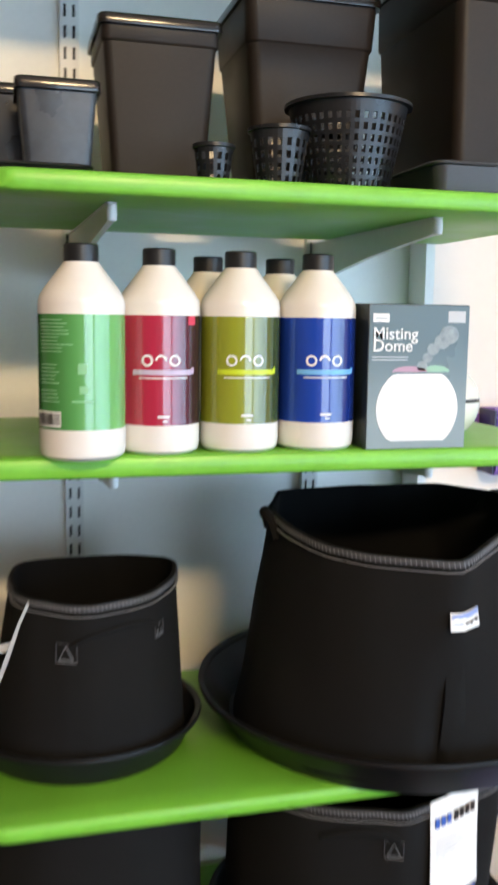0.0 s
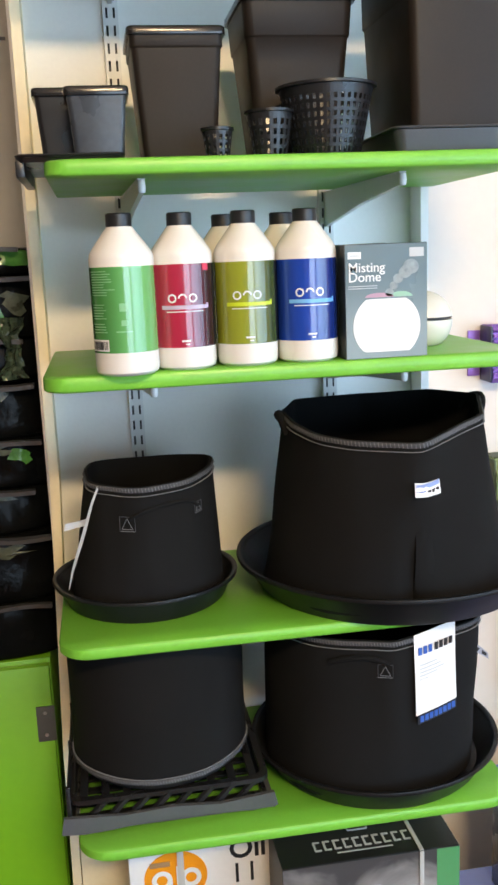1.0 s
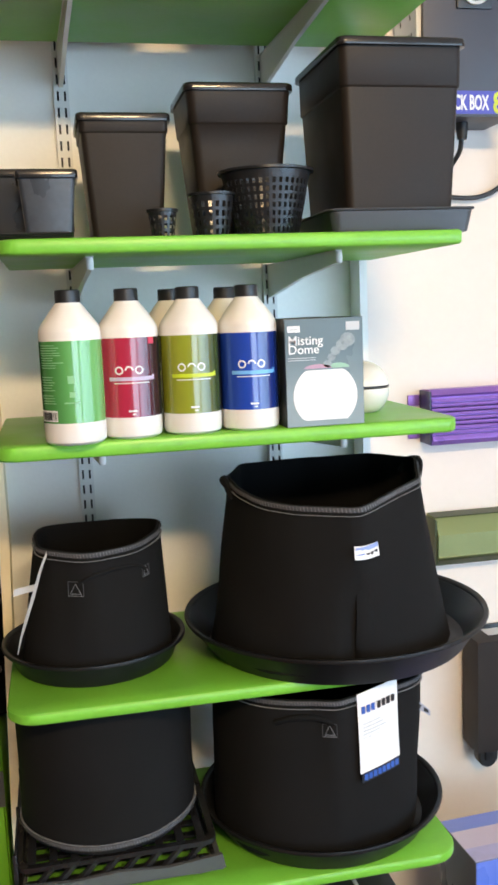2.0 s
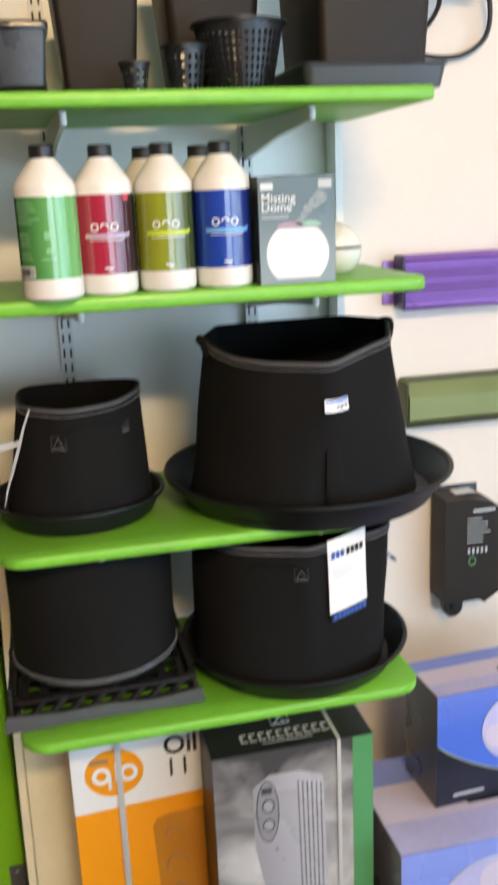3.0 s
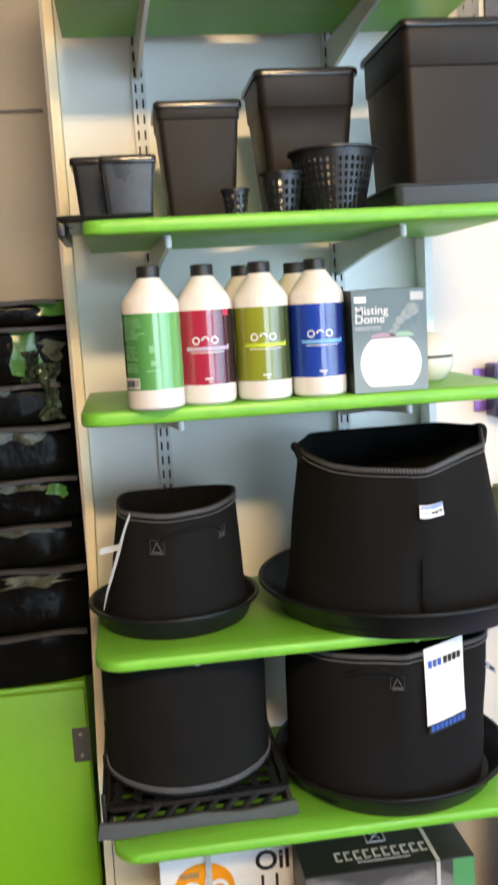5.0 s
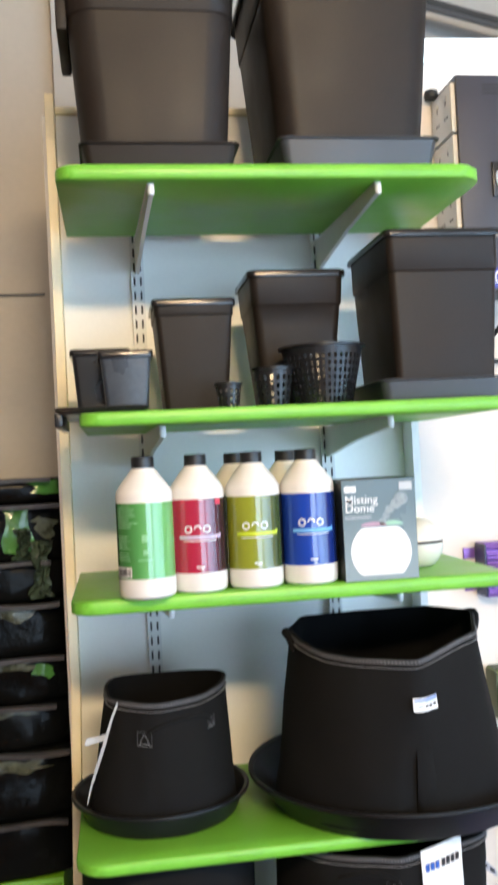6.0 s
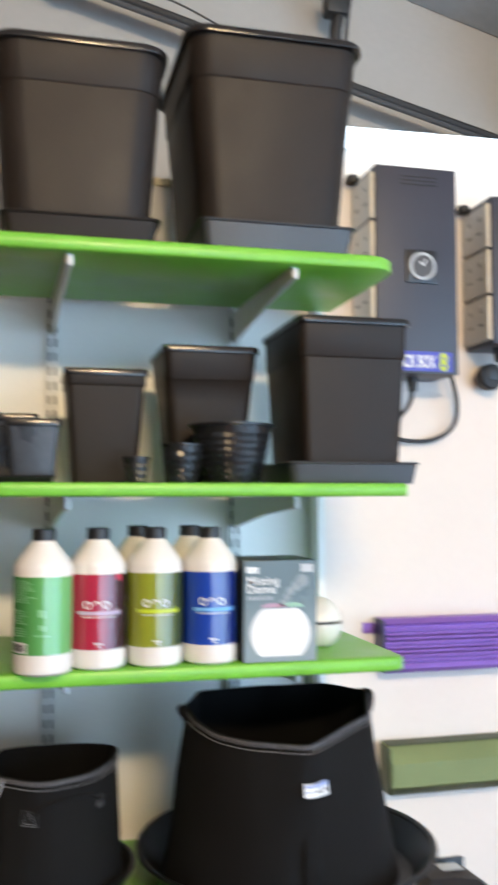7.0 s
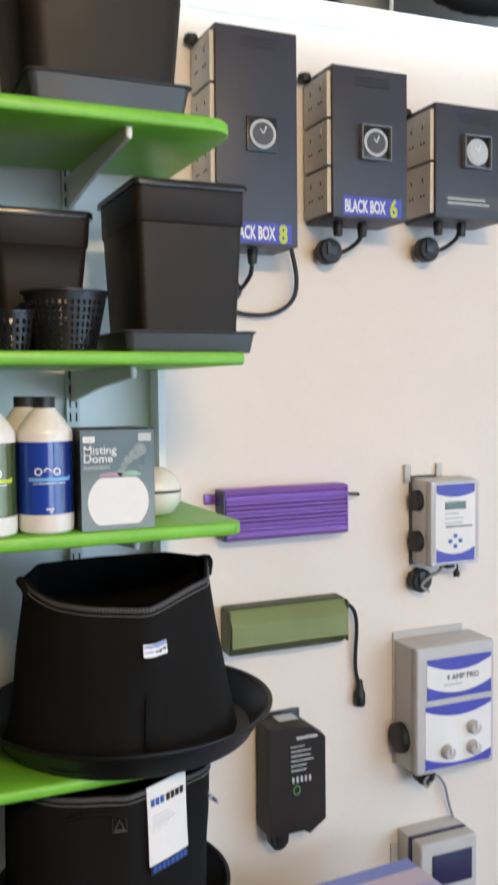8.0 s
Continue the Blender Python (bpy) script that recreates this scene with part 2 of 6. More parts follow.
DOME = material("pearl_white_plastic", (0.72, 0.69, 0.62), 0.25, vary=0.03, bump=0.02)
GLASS = bpy.data.materials.new("window_glass")
GLASS.use_nodes = True
gb = GLASS.node_tree.nodes["Principled BSDF"]
gb.inputs["Transmission Weight"].default_value, gb.inputs["Roughness"].default_value, gb.inputs["IOR"].default_value = 1.0, 0.02, 1.45


# ---- mesh helpers ----
def part(name, bm, mat, parent=None, label="", smooth=35, kind=""):
    """Links a bmesh as one mesh object, under a thing or a part."""
    me = bpy.data.meshes.new(name)
    bmesh.ops.recalc_face_normals(bm, faces=bm.faces)
    bm.to_mesh(me)
    bm.free()
    me.materials.append(mat)
    if smooth:
        me.shade_smooth()
        me.set_sharp_from_angle(angle=radians(smooth))
    ob = new(name, me)
    if parent:
        ob.parent = parent
    return tagged(ob, label, kind=kind)


def thing(name, place, label, category, group="", turn=0, kind=""):
    ob = new(name)
    ob.empty_display_size = 0.05
    ob.matrix_basis = pose(*place, 0, 0, turn)
    return tagged(ob, label, category, group, kind)


def box(x0, x1, y0, y1, z0, z1, bevel=0.002, seg=2, bm=None):
    out = bm or bmesh.new()
    r = bmesh.ops.create_cube(out, size=1, matrix=Matrix.LocRotScale(((x0 + x1) / 2, (y0 + y1) / 2, (z0 + z1) / 2), None, (x1 - x0, y1 - y0, z1 - z0)))
    if bevel:
        edges = {e for v in r["verts"] for e in v.link_edges}
        bmesh.ops.bevel(out, geom=list(edges), offset=bevel, segments=seg, affect="EDGES", profile=0.6)
    return out


def loft(rings, cap_start=True, cap_end=True, bm=None, closed=True):
    """A skin over rings that have equal counts of points."""
    out = bm or bmesh.new()
    rows = [[out.verts.new(p) for p in ring] for ring in rings]
    n = len(rows[0])
    for a, b in zip(rows, rows[1:]):
        for i in range(n if closed else n - 1):
            out.faces.new((a[i], a[(i + 1) % n], b[(i + 1) % n], b[i]))
    if cap_start:
        out.faces.new(rows[0][::-1])
    if cap_end:
        out.faces.new(rows[-1])
    return out


def lathe(profile, n=48, shape=None, cap_start=True, cap_end=True, bm=None, centre=(0, 0, 0)):
    """Turns (radius, height) pairs about z; shape(angle, r, z) may move a point."""
    rings = []
    for r, z in profile:
        ring = []
        for i in range(n):
            a = 2 * math.pi * i / n
            rr, zz = shape(a, r, z) if shape else (r, z)
            ring.append(Vector(centre) + Vector((rr * math.cos(a), rr * math.sin(a), zz)))
        rings.append(ring)
    return loft(rings, cap_start, cap_end, bm)


def rrect(a, b, r, z, n=4, x=0.0, y=0.0):
    """A ring round a rectangle of half sizes a, b with rounded corners."""
    out = []
    for cx, cy, start in ((a - r, b - r, 0), (-a + r, b - r, 90), (-a + r, -b + r, 180), (a - r, -b + r, 270)):
        for i in range(n + 1):
            t = radians(start + 90 * i / n)
            out.append(Vector((x + cx + r * math.cos(t), y + cy + r * math.sin(t), z)))
    return out


def smooth_line(points, steps=6):
    pts = [Vector(p) for p in points]
    pts = [2 * pts[0] - pts[1]] + pts + [2 * pts[-1] - pts[-2]]
    out = []
    for p0, p1, p2, p3 in zip(pts, pts[1:], pts[2:], pts[3:]):
        for i in range(steps):
            t = i / steps
            out.append(0.5 * (2 * p1 + (p2 - p0) * t + (2 * p0 - 5 * p1 + 4 * p2 - p3) * t * t + (3 * p1 - p0 - 3 * p2 + p3) * t ** 3))
    return out + [pts[-2]]


def tube(points, r, n=10, steps=6, bm=None):
    line = smooth_line(points, steps)
    rings, up = [], Vector((0.1, 0.3, 0.95))
    for i, p in enumerate(line):
        d = (line[min(i + 1, len(line) - 1)] - line[max(i - 1, 0)]).normalized()
        s = d.cross(up).normalized()
        up = s.cross(d).normalized()
        rings.append([p + r * (math.cos(2 * math.pi * k / n) * s + math.sin(2 * math.pi * k / n) * up) for k in range(n)])
    return loft(rings, bm=bm)


def flat(points, y, thick=0.0006, bm=None):
    """A thin printed or cut shape that faces -y: outline of (x, z), front at y."""
    return loft([[Vector((x, y + thick, z)) for x, z in points], [Vector((x, y, z)) for x, z in points]], bm=bm)


def rect(x0, x1, z0, z1):
    return [(x0, z0), (x1, z0), (x1, z1), (x0, z1)]


def disc(cx, cz, rx, rz=None, n=40, a0=0, a1=360):
    rz = rz or rx
    full = a1 - a0 >= 360
    return [(cx + rx * math.cos(radians(a0 + (a1 - a0) * i / (n if full else n - 1))), cz + rz * math.sin(radians(a0 + (a1 - a0) * i / (n if full else n - 1)))) for i in range(n)]


def words(text, size, mat, parent, place, bend=0.0, align="LEFT", name="lettering", thick=0.0004, turn=(90, 0, 0), stretch=1.0, bold=0.0):
    """Raised lettering that faces -y; bend: radius of the upright cylinder that it is wrapped on."""
    data = bpy.data.curves.new(name, "FONT")
    data.body, data.size, data.align_x, data.extrude, data.offset = text, size, align, thick, bold
    data.resolution_u = 3
    tmp = new("tmp", data)
    bpy.context.view_layer.update()
    me = bpy.data.meshes.new_from_object(tmp.evaluated_get(bpy.context.evaluated_depsgraph_get()))
    bpy.data.objects.remove(tmp)
    m = pose(0, 0, 0, *turn)
    for v in me.vertices:
        p = m @ Vector((v.co.x * stretch, v.co.y, v.co.z))
        if bend:
            a = (p.x + place[0]) / bend
            r = bend - p.y
            v.co = (r * math.sin(a), -r * math.cos(a), p.z + place[2])
        else:
            v.co = p + Vector(place)
    me.materials.clear()
    me.materials.append(mat)
    ob = new(name, me)
    ob.parent = parent
    return ob


def wrap(r, a0, a1, z0, z1, thick=0.0004, n=28, slant=0.0):
    """A label shell on an upright cylinder; angles in degrees from -y, positive towards +x."""
    def ring(z, rad, k):
        return [Vector((rad * math.sin(t), -rad * math.cos(t), z + slant * k)) for t in (radians(a0 + (a1 - a0) * i / n) for i in range(n + 1))]
    outer0, outer1 = ring(z0, r + thick, 0), ring(z1, r + thick, 1)
    inner0, inner1 = ring(z0, r, 0), ring(z1, r, 1)
    return loft([inner0, outer0, outer1, inner1, inner0], False, False, closed=False)


def bars(rows, x0, x1, z, step, height, mat, parent, y, bend=0.0, seed=1, name="print_line"):
    """Unreadable small print: thin bars of uneven length."""
    rng = random.Random(seed)
    for i in range(rows):
        w = (x1 - x0) * rng.uniform(0.55, 1.0)
        zz = z - i * step
        if bend:
            part(name, wrap(bend, math.degrees(x0 / bend), math.degrees((x0 + w) / bend), zz, zz + height, n=8), mat, parent)
        else:
            part(name, flat(rect(x0, x0 + w, zz, zz + height), y), mat, parent)


# ---- the shop's shell ----
def structure(name, bm, mat, label, category, smooth=35):
    return tagged(part(name, bm, mat, None, smooth=smooth), label, category, kind="structure")


X0, X1, Y0, Y1, TOP, FLOOR = -2.6, 3.4, -7.5, 0.62, 3.25, -0.07
structure("floor_base", box(X0, X1, Y0, 1.6, FLOOR - 0.12, FLOOR - 0.006, 0), GROUT, "brown grout bed under terracotta floor tiles", "floor")
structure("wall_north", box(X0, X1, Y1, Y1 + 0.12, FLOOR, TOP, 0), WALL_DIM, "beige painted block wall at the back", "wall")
# out of view; made dark so left flanks of the pots stay shaded
structure("wall_west", box(X0 - 0.12, X0, Y0, Y1 + 0.12, FLOOR, TOP, 0), DARK_WEST, "unseen west wall, kept dark to cut bounced light", "wall")
bm = box(X1, X1 + 0.12, Y0, -6.0, FLOOR, TOP, 0)
box(X1, X1 + 0.12, -1.5, Y1 + 0.12, FLOOR, TOP, 0, bm=bm)
box(X1, X1 + 0.12, -6.0, -1.5, FLOOR, 0.06, 0, bm=bm)
box(X1, X1 + 0.12, -6.0, -1.5, 2.7, TOP, 0, bm=bm)
structure("wall_east", bm, WALL, "off-white shop wall with a wide window", "wall")
bm = box(X0, 0.2, Y0 - 0.15, Y0, FLOOR, TOP, 0)
box(3.1, X1, Y0 - 0.15, Y0, FLOOR, TOP, 0, bm=bm)
box(0.2, 3.1, Y0 - 0.15, Y0, FLOOR, 0.06, 0, bm=bm)
box(0.2, 3.1, Y0 - 0.15, Y0, 2.7, TOP, 0, bm=bm)
structure("wall_south", bm, WALL, "unseen off-white shop front wall with an added wide window", "wall")


def window(name, length, low, m):
    ob = structure(name, box(0, length, -0.05, 0, low, low + 0.06, 0.004), STEEL, "unseen wide shop window in a white frame", "window")
    for x0, x1, z0, z1 in ((0, length, 2.64, 2.7), (0, 0.06, low + 0.06, 2.64), (length - 0.06, length, low + 0.06, 2.64), (length / 2 - 0.03, length / 2 + 0.03, low + 0.06, 2.64)):
        part("window_frame", box(x0, x1, -0.05, 0, z0, z1, 0.004), STEEL, ob)
    for x0 in (0.06, length / 2 + 0.03):
        part("pane", box(x0, x0 + length / 2 - 0.09, -0.03, -0.024, low + 0.06, 2.64, 0), GLASS, ob).visible_shadow = False
    ob.matrix_basis = m


# window_1 frames the added south opening, out of view
window("window_1", 2.9, 0.06, pose(0.2, Y0 - 0.05, 0))
window("window_2", 4.5, 0.06, pose(X1 + 0.05, -6.0, 0, 0, 0, 90))
structure("ceiling", box(X0, X1, Y0, 0.135, TOP - 0.15, TOP, 0), WALL, "white painted shop ceiling", "ceiling")

# the partition that carries the electrical gear, with a lamp along its top
structure("wall_partition", box(0.474, X1, 0.14, 0.22, FLOOR, 2.446, 0.004), WALL, "cream painted partition wall with fixing marks", "wall")
structure("baseboard", box(0.474, X1, 0.122, 0.1385, FLOOR, FLOOR + 0.09, 0.004), CREAM, "cream painted baseboard along the partition", "baseboard")

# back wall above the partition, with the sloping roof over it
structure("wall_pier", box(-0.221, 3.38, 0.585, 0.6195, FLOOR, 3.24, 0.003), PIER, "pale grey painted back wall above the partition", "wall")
roof_z = lambda x: 3.273 - 0.262 * x
bm = loft([[Vector((0.13, y, roof_z(0.13))), Vector((3.0, y, roof_z(3.0))), Vector((3.0, y, 3.27)), Vector((0.13, y, 3.27))] for y in (0.14, 0.582)])
structure("roof_slope", bm, CEIL, "grey sheeted sloping roof above the partition", "roof")
# unseen piece added to block sky light leaking in over the back wall
structure("ceiling_back", box(X0, 0.126, 0.137, 0.62, 3.242, 3.30, 0), WALL, "unseen white ceiling piece that keeps sky light out", "ceiling")
for z in (2.040, 1.25, 0.5):
    part("joint", box(X0, -0.267, Y1 - 0.004, Y1 + 0.01, z, z + 0.007, 0.001), GREY_PLASTIC, bpy.data.objects["wall_north"])

conduit = thing("conduit", (0, 0.5, 0), "dark steel conduit sloping across the wall", "pipe")
part("pipe", tube([(-0.70, 0, 3.090), (-0.191, 0, 2.962), (0.286, 0, 2.843), (0.695, 0, 2.734), (1.20, 0, 2.612), (1.9, 0, 2.44)], 0.014), DARK_METAL, conduit)
part("pipe_lower", tube([(-0.70, -0.012, 3.070), (-0.191, -0.012, 2.942), (0.286, -0.012, 2.824), (0.695, -0.012, 2.716), (1.20, -0.012, 2.595)], 0.007), GREY_PLASTIC, conduit)
for x, z in ((-0.036, 2.925),):
    part("clip", box(x - 0.016, x + 0.016, -0.030, 0.020, z - 0.034, z + 0.022, 0.004), DARK_METAL, conduit)
    part("hanger", tube([(x, 0, z), (x + 0.014, 0, z + 0.05), (x + 0.03, 0, z + 0.14)], 0.007), DARK_METAL, conduit)
wire = thing("wire", (0, 0.52, 0), "thin dark wire slung along the wall", "wire")
part("strand", tube([(-0.02, 0, 2.985), (0.10, 0, 2.946), (0.237, 0, 2.912), (0.33, 0, 2.876), (0.46, 0, 2.815)], 0.0028, 6), DARK_METAL, wire)
bracket = thing("roof_bracket", (0.66, 0.5, 2.83), "dark steel bracket hanging from the roof", "bracket")
part("arm", tube([(0, 0, 0), (0.004, 0, 0.06), (0.020, 0, 0.12), (0.050, 0, 0.27)], 0.016, 10), DARK_METAL, bracket)
part("plate", box(-0.028, 0.032, -0.024, 0.024, 0.085, 0.145, 0.010), DARK_METAL, bracket)
part("rod", tube([(0.024, -0.01, 0.0), (0.034, -0.01, 0.09), (0.055, -0.01, 0.26)], 0.005, 8), DARK_METAL, bracket)

duct = thing("flexible_duct", (0, 0.33, 0), "black flexible duct hanging under the roof", "duct")
spine = smooth_line([(1.25, 0, 2.97), (1.27, 0, 2.80), (1.34, 0, 2.69), (1.50, 0, 2.68), (1.68, 0, 2.74), (1.80, 0, 2.83)], 9)
rings = []
for i, p in enumerate(spine):
    d = (spine[min(i + 1, len(spine) - 1)] - spine[max(i - 1, 0)]).normalized()
    side_ = d.cross(Vector((0, 1, 0))).normalized()
    rr = 0.074 + (0.002 if i % 2 else -0.002)
    rings.append([p + rr * (math.cos(a) * side_ + math.sin(a) * Vector((0, 1, 0))) for a in [math.pi * k_ / 12 for k_ in range(24)]])
part("sleeve", loft(rings), MAT, duct, smooth=60)
white_cable = thing("white_cable", (0, 0.27, 0), "white cable curving up behind the partition", "cable")
part("strand", tube([(1.128, 0, 2.38), (1.131, 0, 2.555), (1.137, 0, 2.641), (1.166, 0, 2.696), (1.213, 0, 2.74), (1.30, 0, 2.80), (1.36, 0, 2.915)], 0.0055, 8), STEEL, white_cable)

tube_lamp = thing("tube_lamp", (0.50, 0.087, 2.428), "long glowing white tube lamp along the wall's top", "lamp")
tube_lamp.rotation_euler = (0, radians(-1.0), 0)
part("housing", box(0.004, 2.796, 0.004, 0.051, -0.008, 0.008, 0.002), STEEL, tube_lamp)
arc = [(-0.002 - 0.014 * math.cos(a), 0.0125 * math.sin(a)) for a in [math.pi * (i / 10 - 0.5) for i in range(11)]]
part("diffuser", loft([[Vector((x, y, z)) for y, z in [(0.050, -0.0115)] + arc + [(0.050, 0.0115)]] for x in (0.0, 2.8)]), TUBE, tube_lamp, "glowing white diffuser")
for x in (-0.008, 2.808):
    part("end_cap", box(x - 0.008, x + 0.008, -0.018, 0.05, -0.014, 0.014, 0.004), STEEL, tube_lamp)

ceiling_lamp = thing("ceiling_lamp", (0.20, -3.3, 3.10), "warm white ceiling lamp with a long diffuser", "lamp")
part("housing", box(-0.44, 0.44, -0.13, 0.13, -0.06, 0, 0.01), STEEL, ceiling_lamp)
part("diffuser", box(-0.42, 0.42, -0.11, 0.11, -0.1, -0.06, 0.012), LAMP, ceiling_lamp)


# ---- the display frame with its rails and shelves ----
LEFT, RIGHT, BACK, FRONT = -0.224, 0.468, 0.105, 0.040
frame_unit = thing("display_frame", (0, 0, 0), "white backed display frame with cream painted edges", "display unit", kind="")
part("back_panel", box(LEFT - 0.001, RIGHT - 0.0105, BACK, BACK + 0.012, 0.0, 2.290, 0.001), PANEL, frame_unit)
part("side_board", loft([[Vector((x + dx, y, z)) for x, y in ((LEFT, FRONT), (LEFT + 0.016, FRONT), (LEFT + 0.016, BACK + 0.012), (LEFT, BACK + 0.012))] for z, dx in ((FLOOR, -0.019), (0.70, -0.010), (1.20, 0.008), (2.306, 0.009))]), CREAM, frame_unit, smooth=0)
part("side_board", loft([[Vector((x, y, z)) for x, y in ((RIGHT - 0.014, FRONT), (RIGHT, FRONT), (RIGHT + 0.004, BACK + 0.012), (RIGHT - 0.010, BACK + 0.012))] for z in (FLOOR, 2.306)]), PANEL, frame_unit, smooth=0)
part("top_board", box(LEFT + 0.0165, RIGHT - 0.0145, BACK - 0.004, BACK + 0.012, 2.291, 2.3055, 0.0015), CREAM, frame_unit)
kl, kr = LEFT + 0.0165, RIGHT - 0.0145
foot = [(kl - 0.017, FLOOR), (kl + 0.028, FLOOR), (kl + 0.028, FLOOR + 0.045), (kr, FLOOR + 0.045), (kr, 0.70), (kl - 0.009, 0.70)]
part("kick_board", flat(foot, FRONT + 0.0005, 0.012), CREAM, frame_unit, "cream kick board notched above the floor", smooth=0)


def upright_rail(x, z0, z1):
    """Steel rail with two columns of open slots."""
    ob = thing("shelf_rail", (x, BACK, 0), "white steel rail with paired slots", "shelf rail", "slotted rails")
    bm = bmesh.new()
    cols = (-0.0125, -0.0078, -0.0042, 0.0042, 0.0078, 0.0125)
    zs, z = [z0], z0 + 0.006
    while z + 0.017 < z1:
        zs += [z, z + 0.0165]
        z += 0.0275
    zs.append(z1)
    for i in range(len(zs) - 1):
        for j in range(5):
            if i % 2 == 1 and j in (1, 3):
                continue
            vs = [bm.verts.new((cx, -0.013, cz)) for cx, cz in ((cols[j], zs[i]), (cols[j + 1], zs[i]), (cols[j + 1], zs[i + 1]), (cols[j], zs[i + 1]))]
            bm.faces.new(vs)
    bmesh.ops.remove_doubles(bm, verts=bm.verts, dist=1e-6)
    g = bmesh.ops.extrude_face_region(bm, geom=bm.faces[:])
    bmesh.ops.translate(bm, vec=(0, 0.0016, 0), verts=[v for v in g["geom"] if isinstance(v, bmesh.types.BMVert)])
    part("rail_face", bm, STEEL, ob, smooth=0)
    for s in (-1, 1):
        part("flange", box(min(s * 0.0125, s * 0.011), max(s * 0.0125, s * 0.011), -0.0112, 0, z0, z1, 0), STEEL, ob)
    # dark strip behind the slots, standing in for the shade inside the rail
    part("rail_back", box(-0.0108, 0.0108, -0.0012, 0, z0, z1, 0), DARK_METAL, ob)
    return ob


RAILS = (-0.058, 0.298)
for x in RAILS:
    upright_rail(x, 0.30, 2.14)


def bracket_arm(x, z):
    """Pressed steel shelf bracket, deep at the rail and slim at the tip."""
    ob = thing("shelf_bracket", (x, BACK - 0.0135, z), "white pressed steel shelf bracket", "shelf bracket", "shelf brackets", 2)
    side = [(0.0, -0.002), (-0.370, -0.002), (-0.376, -0.006), (-0.376, -0.014), (-0.368, -0.019), (-0.20, -0.033), (-0.06, -0.052), (0.0, -0.060)]
    part("web", loft([[Vector((-0.0035, y, z_)) for y, z_ in side], [Vector((0.0035, y, z_)) for y, z_ in side]]), STEEL, ob, smooth=20)
    part("top_strip", box(-0.0055, 0.0055, -0.376, 0, -0.0019, -0.0006, 0), STEEL, ob)
    part("tip", lathe([(0.0, -0.0205), (0.0050, -0.019), (0.0056, -0.012), (0.0050, -0.0032), (0.0, -0.0025)], 16, centre=(0, -0.375, 0)), STEEL, ob)
    return ob


def shelf(z0, z1, x0, x1, y0, round_left, round_right, label):
    """Painted board with rounded front corners and eased edges."""
    ring = [(x1, FRONT), (x0, FRONT)]
    for cx, r, a0 in ((x0, round_left, 180), (x1, round_right, 270)):
        s = 1 if a0 == 180 else -1
        for i in range(9):
            a = radians(a0 + 90 * i / 8)
            ring.append((cx + s * r + r * math.cos(a), y0 + r + r * math.sin(a)))
    mx, my = sum(p[0] for p in ring) / len(ring), sum(p[1] for p in ring) / len(ring)
    e, rings = 0.0022, []
    for z, inset in ((z0, e), (z0 + e, 0), (z1 - e, 0), (z1, e)):
        rings.append([Vector((x - math.copysign(inset, x - mx), y - math.copysign(inset, y - my), z)) for x, y in ring])
    ob = thing("shelf", (0, 0, 0), label, "shelf", "green shelves")
    part("board", loft(rings), GREEN, ob, smooth=50)
    front = [(p.x, p.y) for p in rings[1][2:]]
    bands = []
    for x, y in front:
        d = Vector((x - mx, y - my)).normalized() * 0.0007
        bands.append([Vector((x - d.x, y - d.y, z0 + 0.0026)), Vector((x + d.x, y + d.y, z0 + 0.0030)), Vector((x + d.x, y + d.y, z1 - 0.0030)), Vector((x - d.x, y - d.y, z1 - 0.0026))])
    part("edge_band", loft(bands), EDGE, ob, "slightly paler green painted front edge", smooth=50)
    for x in RAILS:
        bracket_arm(x, z0)
    return ob


SH_A, SH_B, SH_C, SH_D, SH_E = 2.060, 1.690, 1.421, 1.046, 0.736
shelf(SH_A - 0.022, SH_A, -0.186, 0.483, -0.305, 0.03, 0.05, "lime green painted shelf with two large planters")
shelf(SH_B - 0.020, SH_B, -0.166, 0.477, -0.340, 0.03, 0.004, "lime green painted shelf with plastic pots")
shelf(SH_C - 0.021, SH_C, -0.190, 0.472, -0.338, 0.035, 0.02, "lime green painted shelf with bottles and a box")
shelf(SH_D - 0.018, SH_D, -0.200, 0.372, -0.333, 0.045, 0.03, "lime green painted shelf with two fabric pots")
shelf(SH_E - 0.018, SH_E, -0.196, 0.474, -0.338, 0.05, 0.05, "lime green painted bottom shelf with fabric pots")


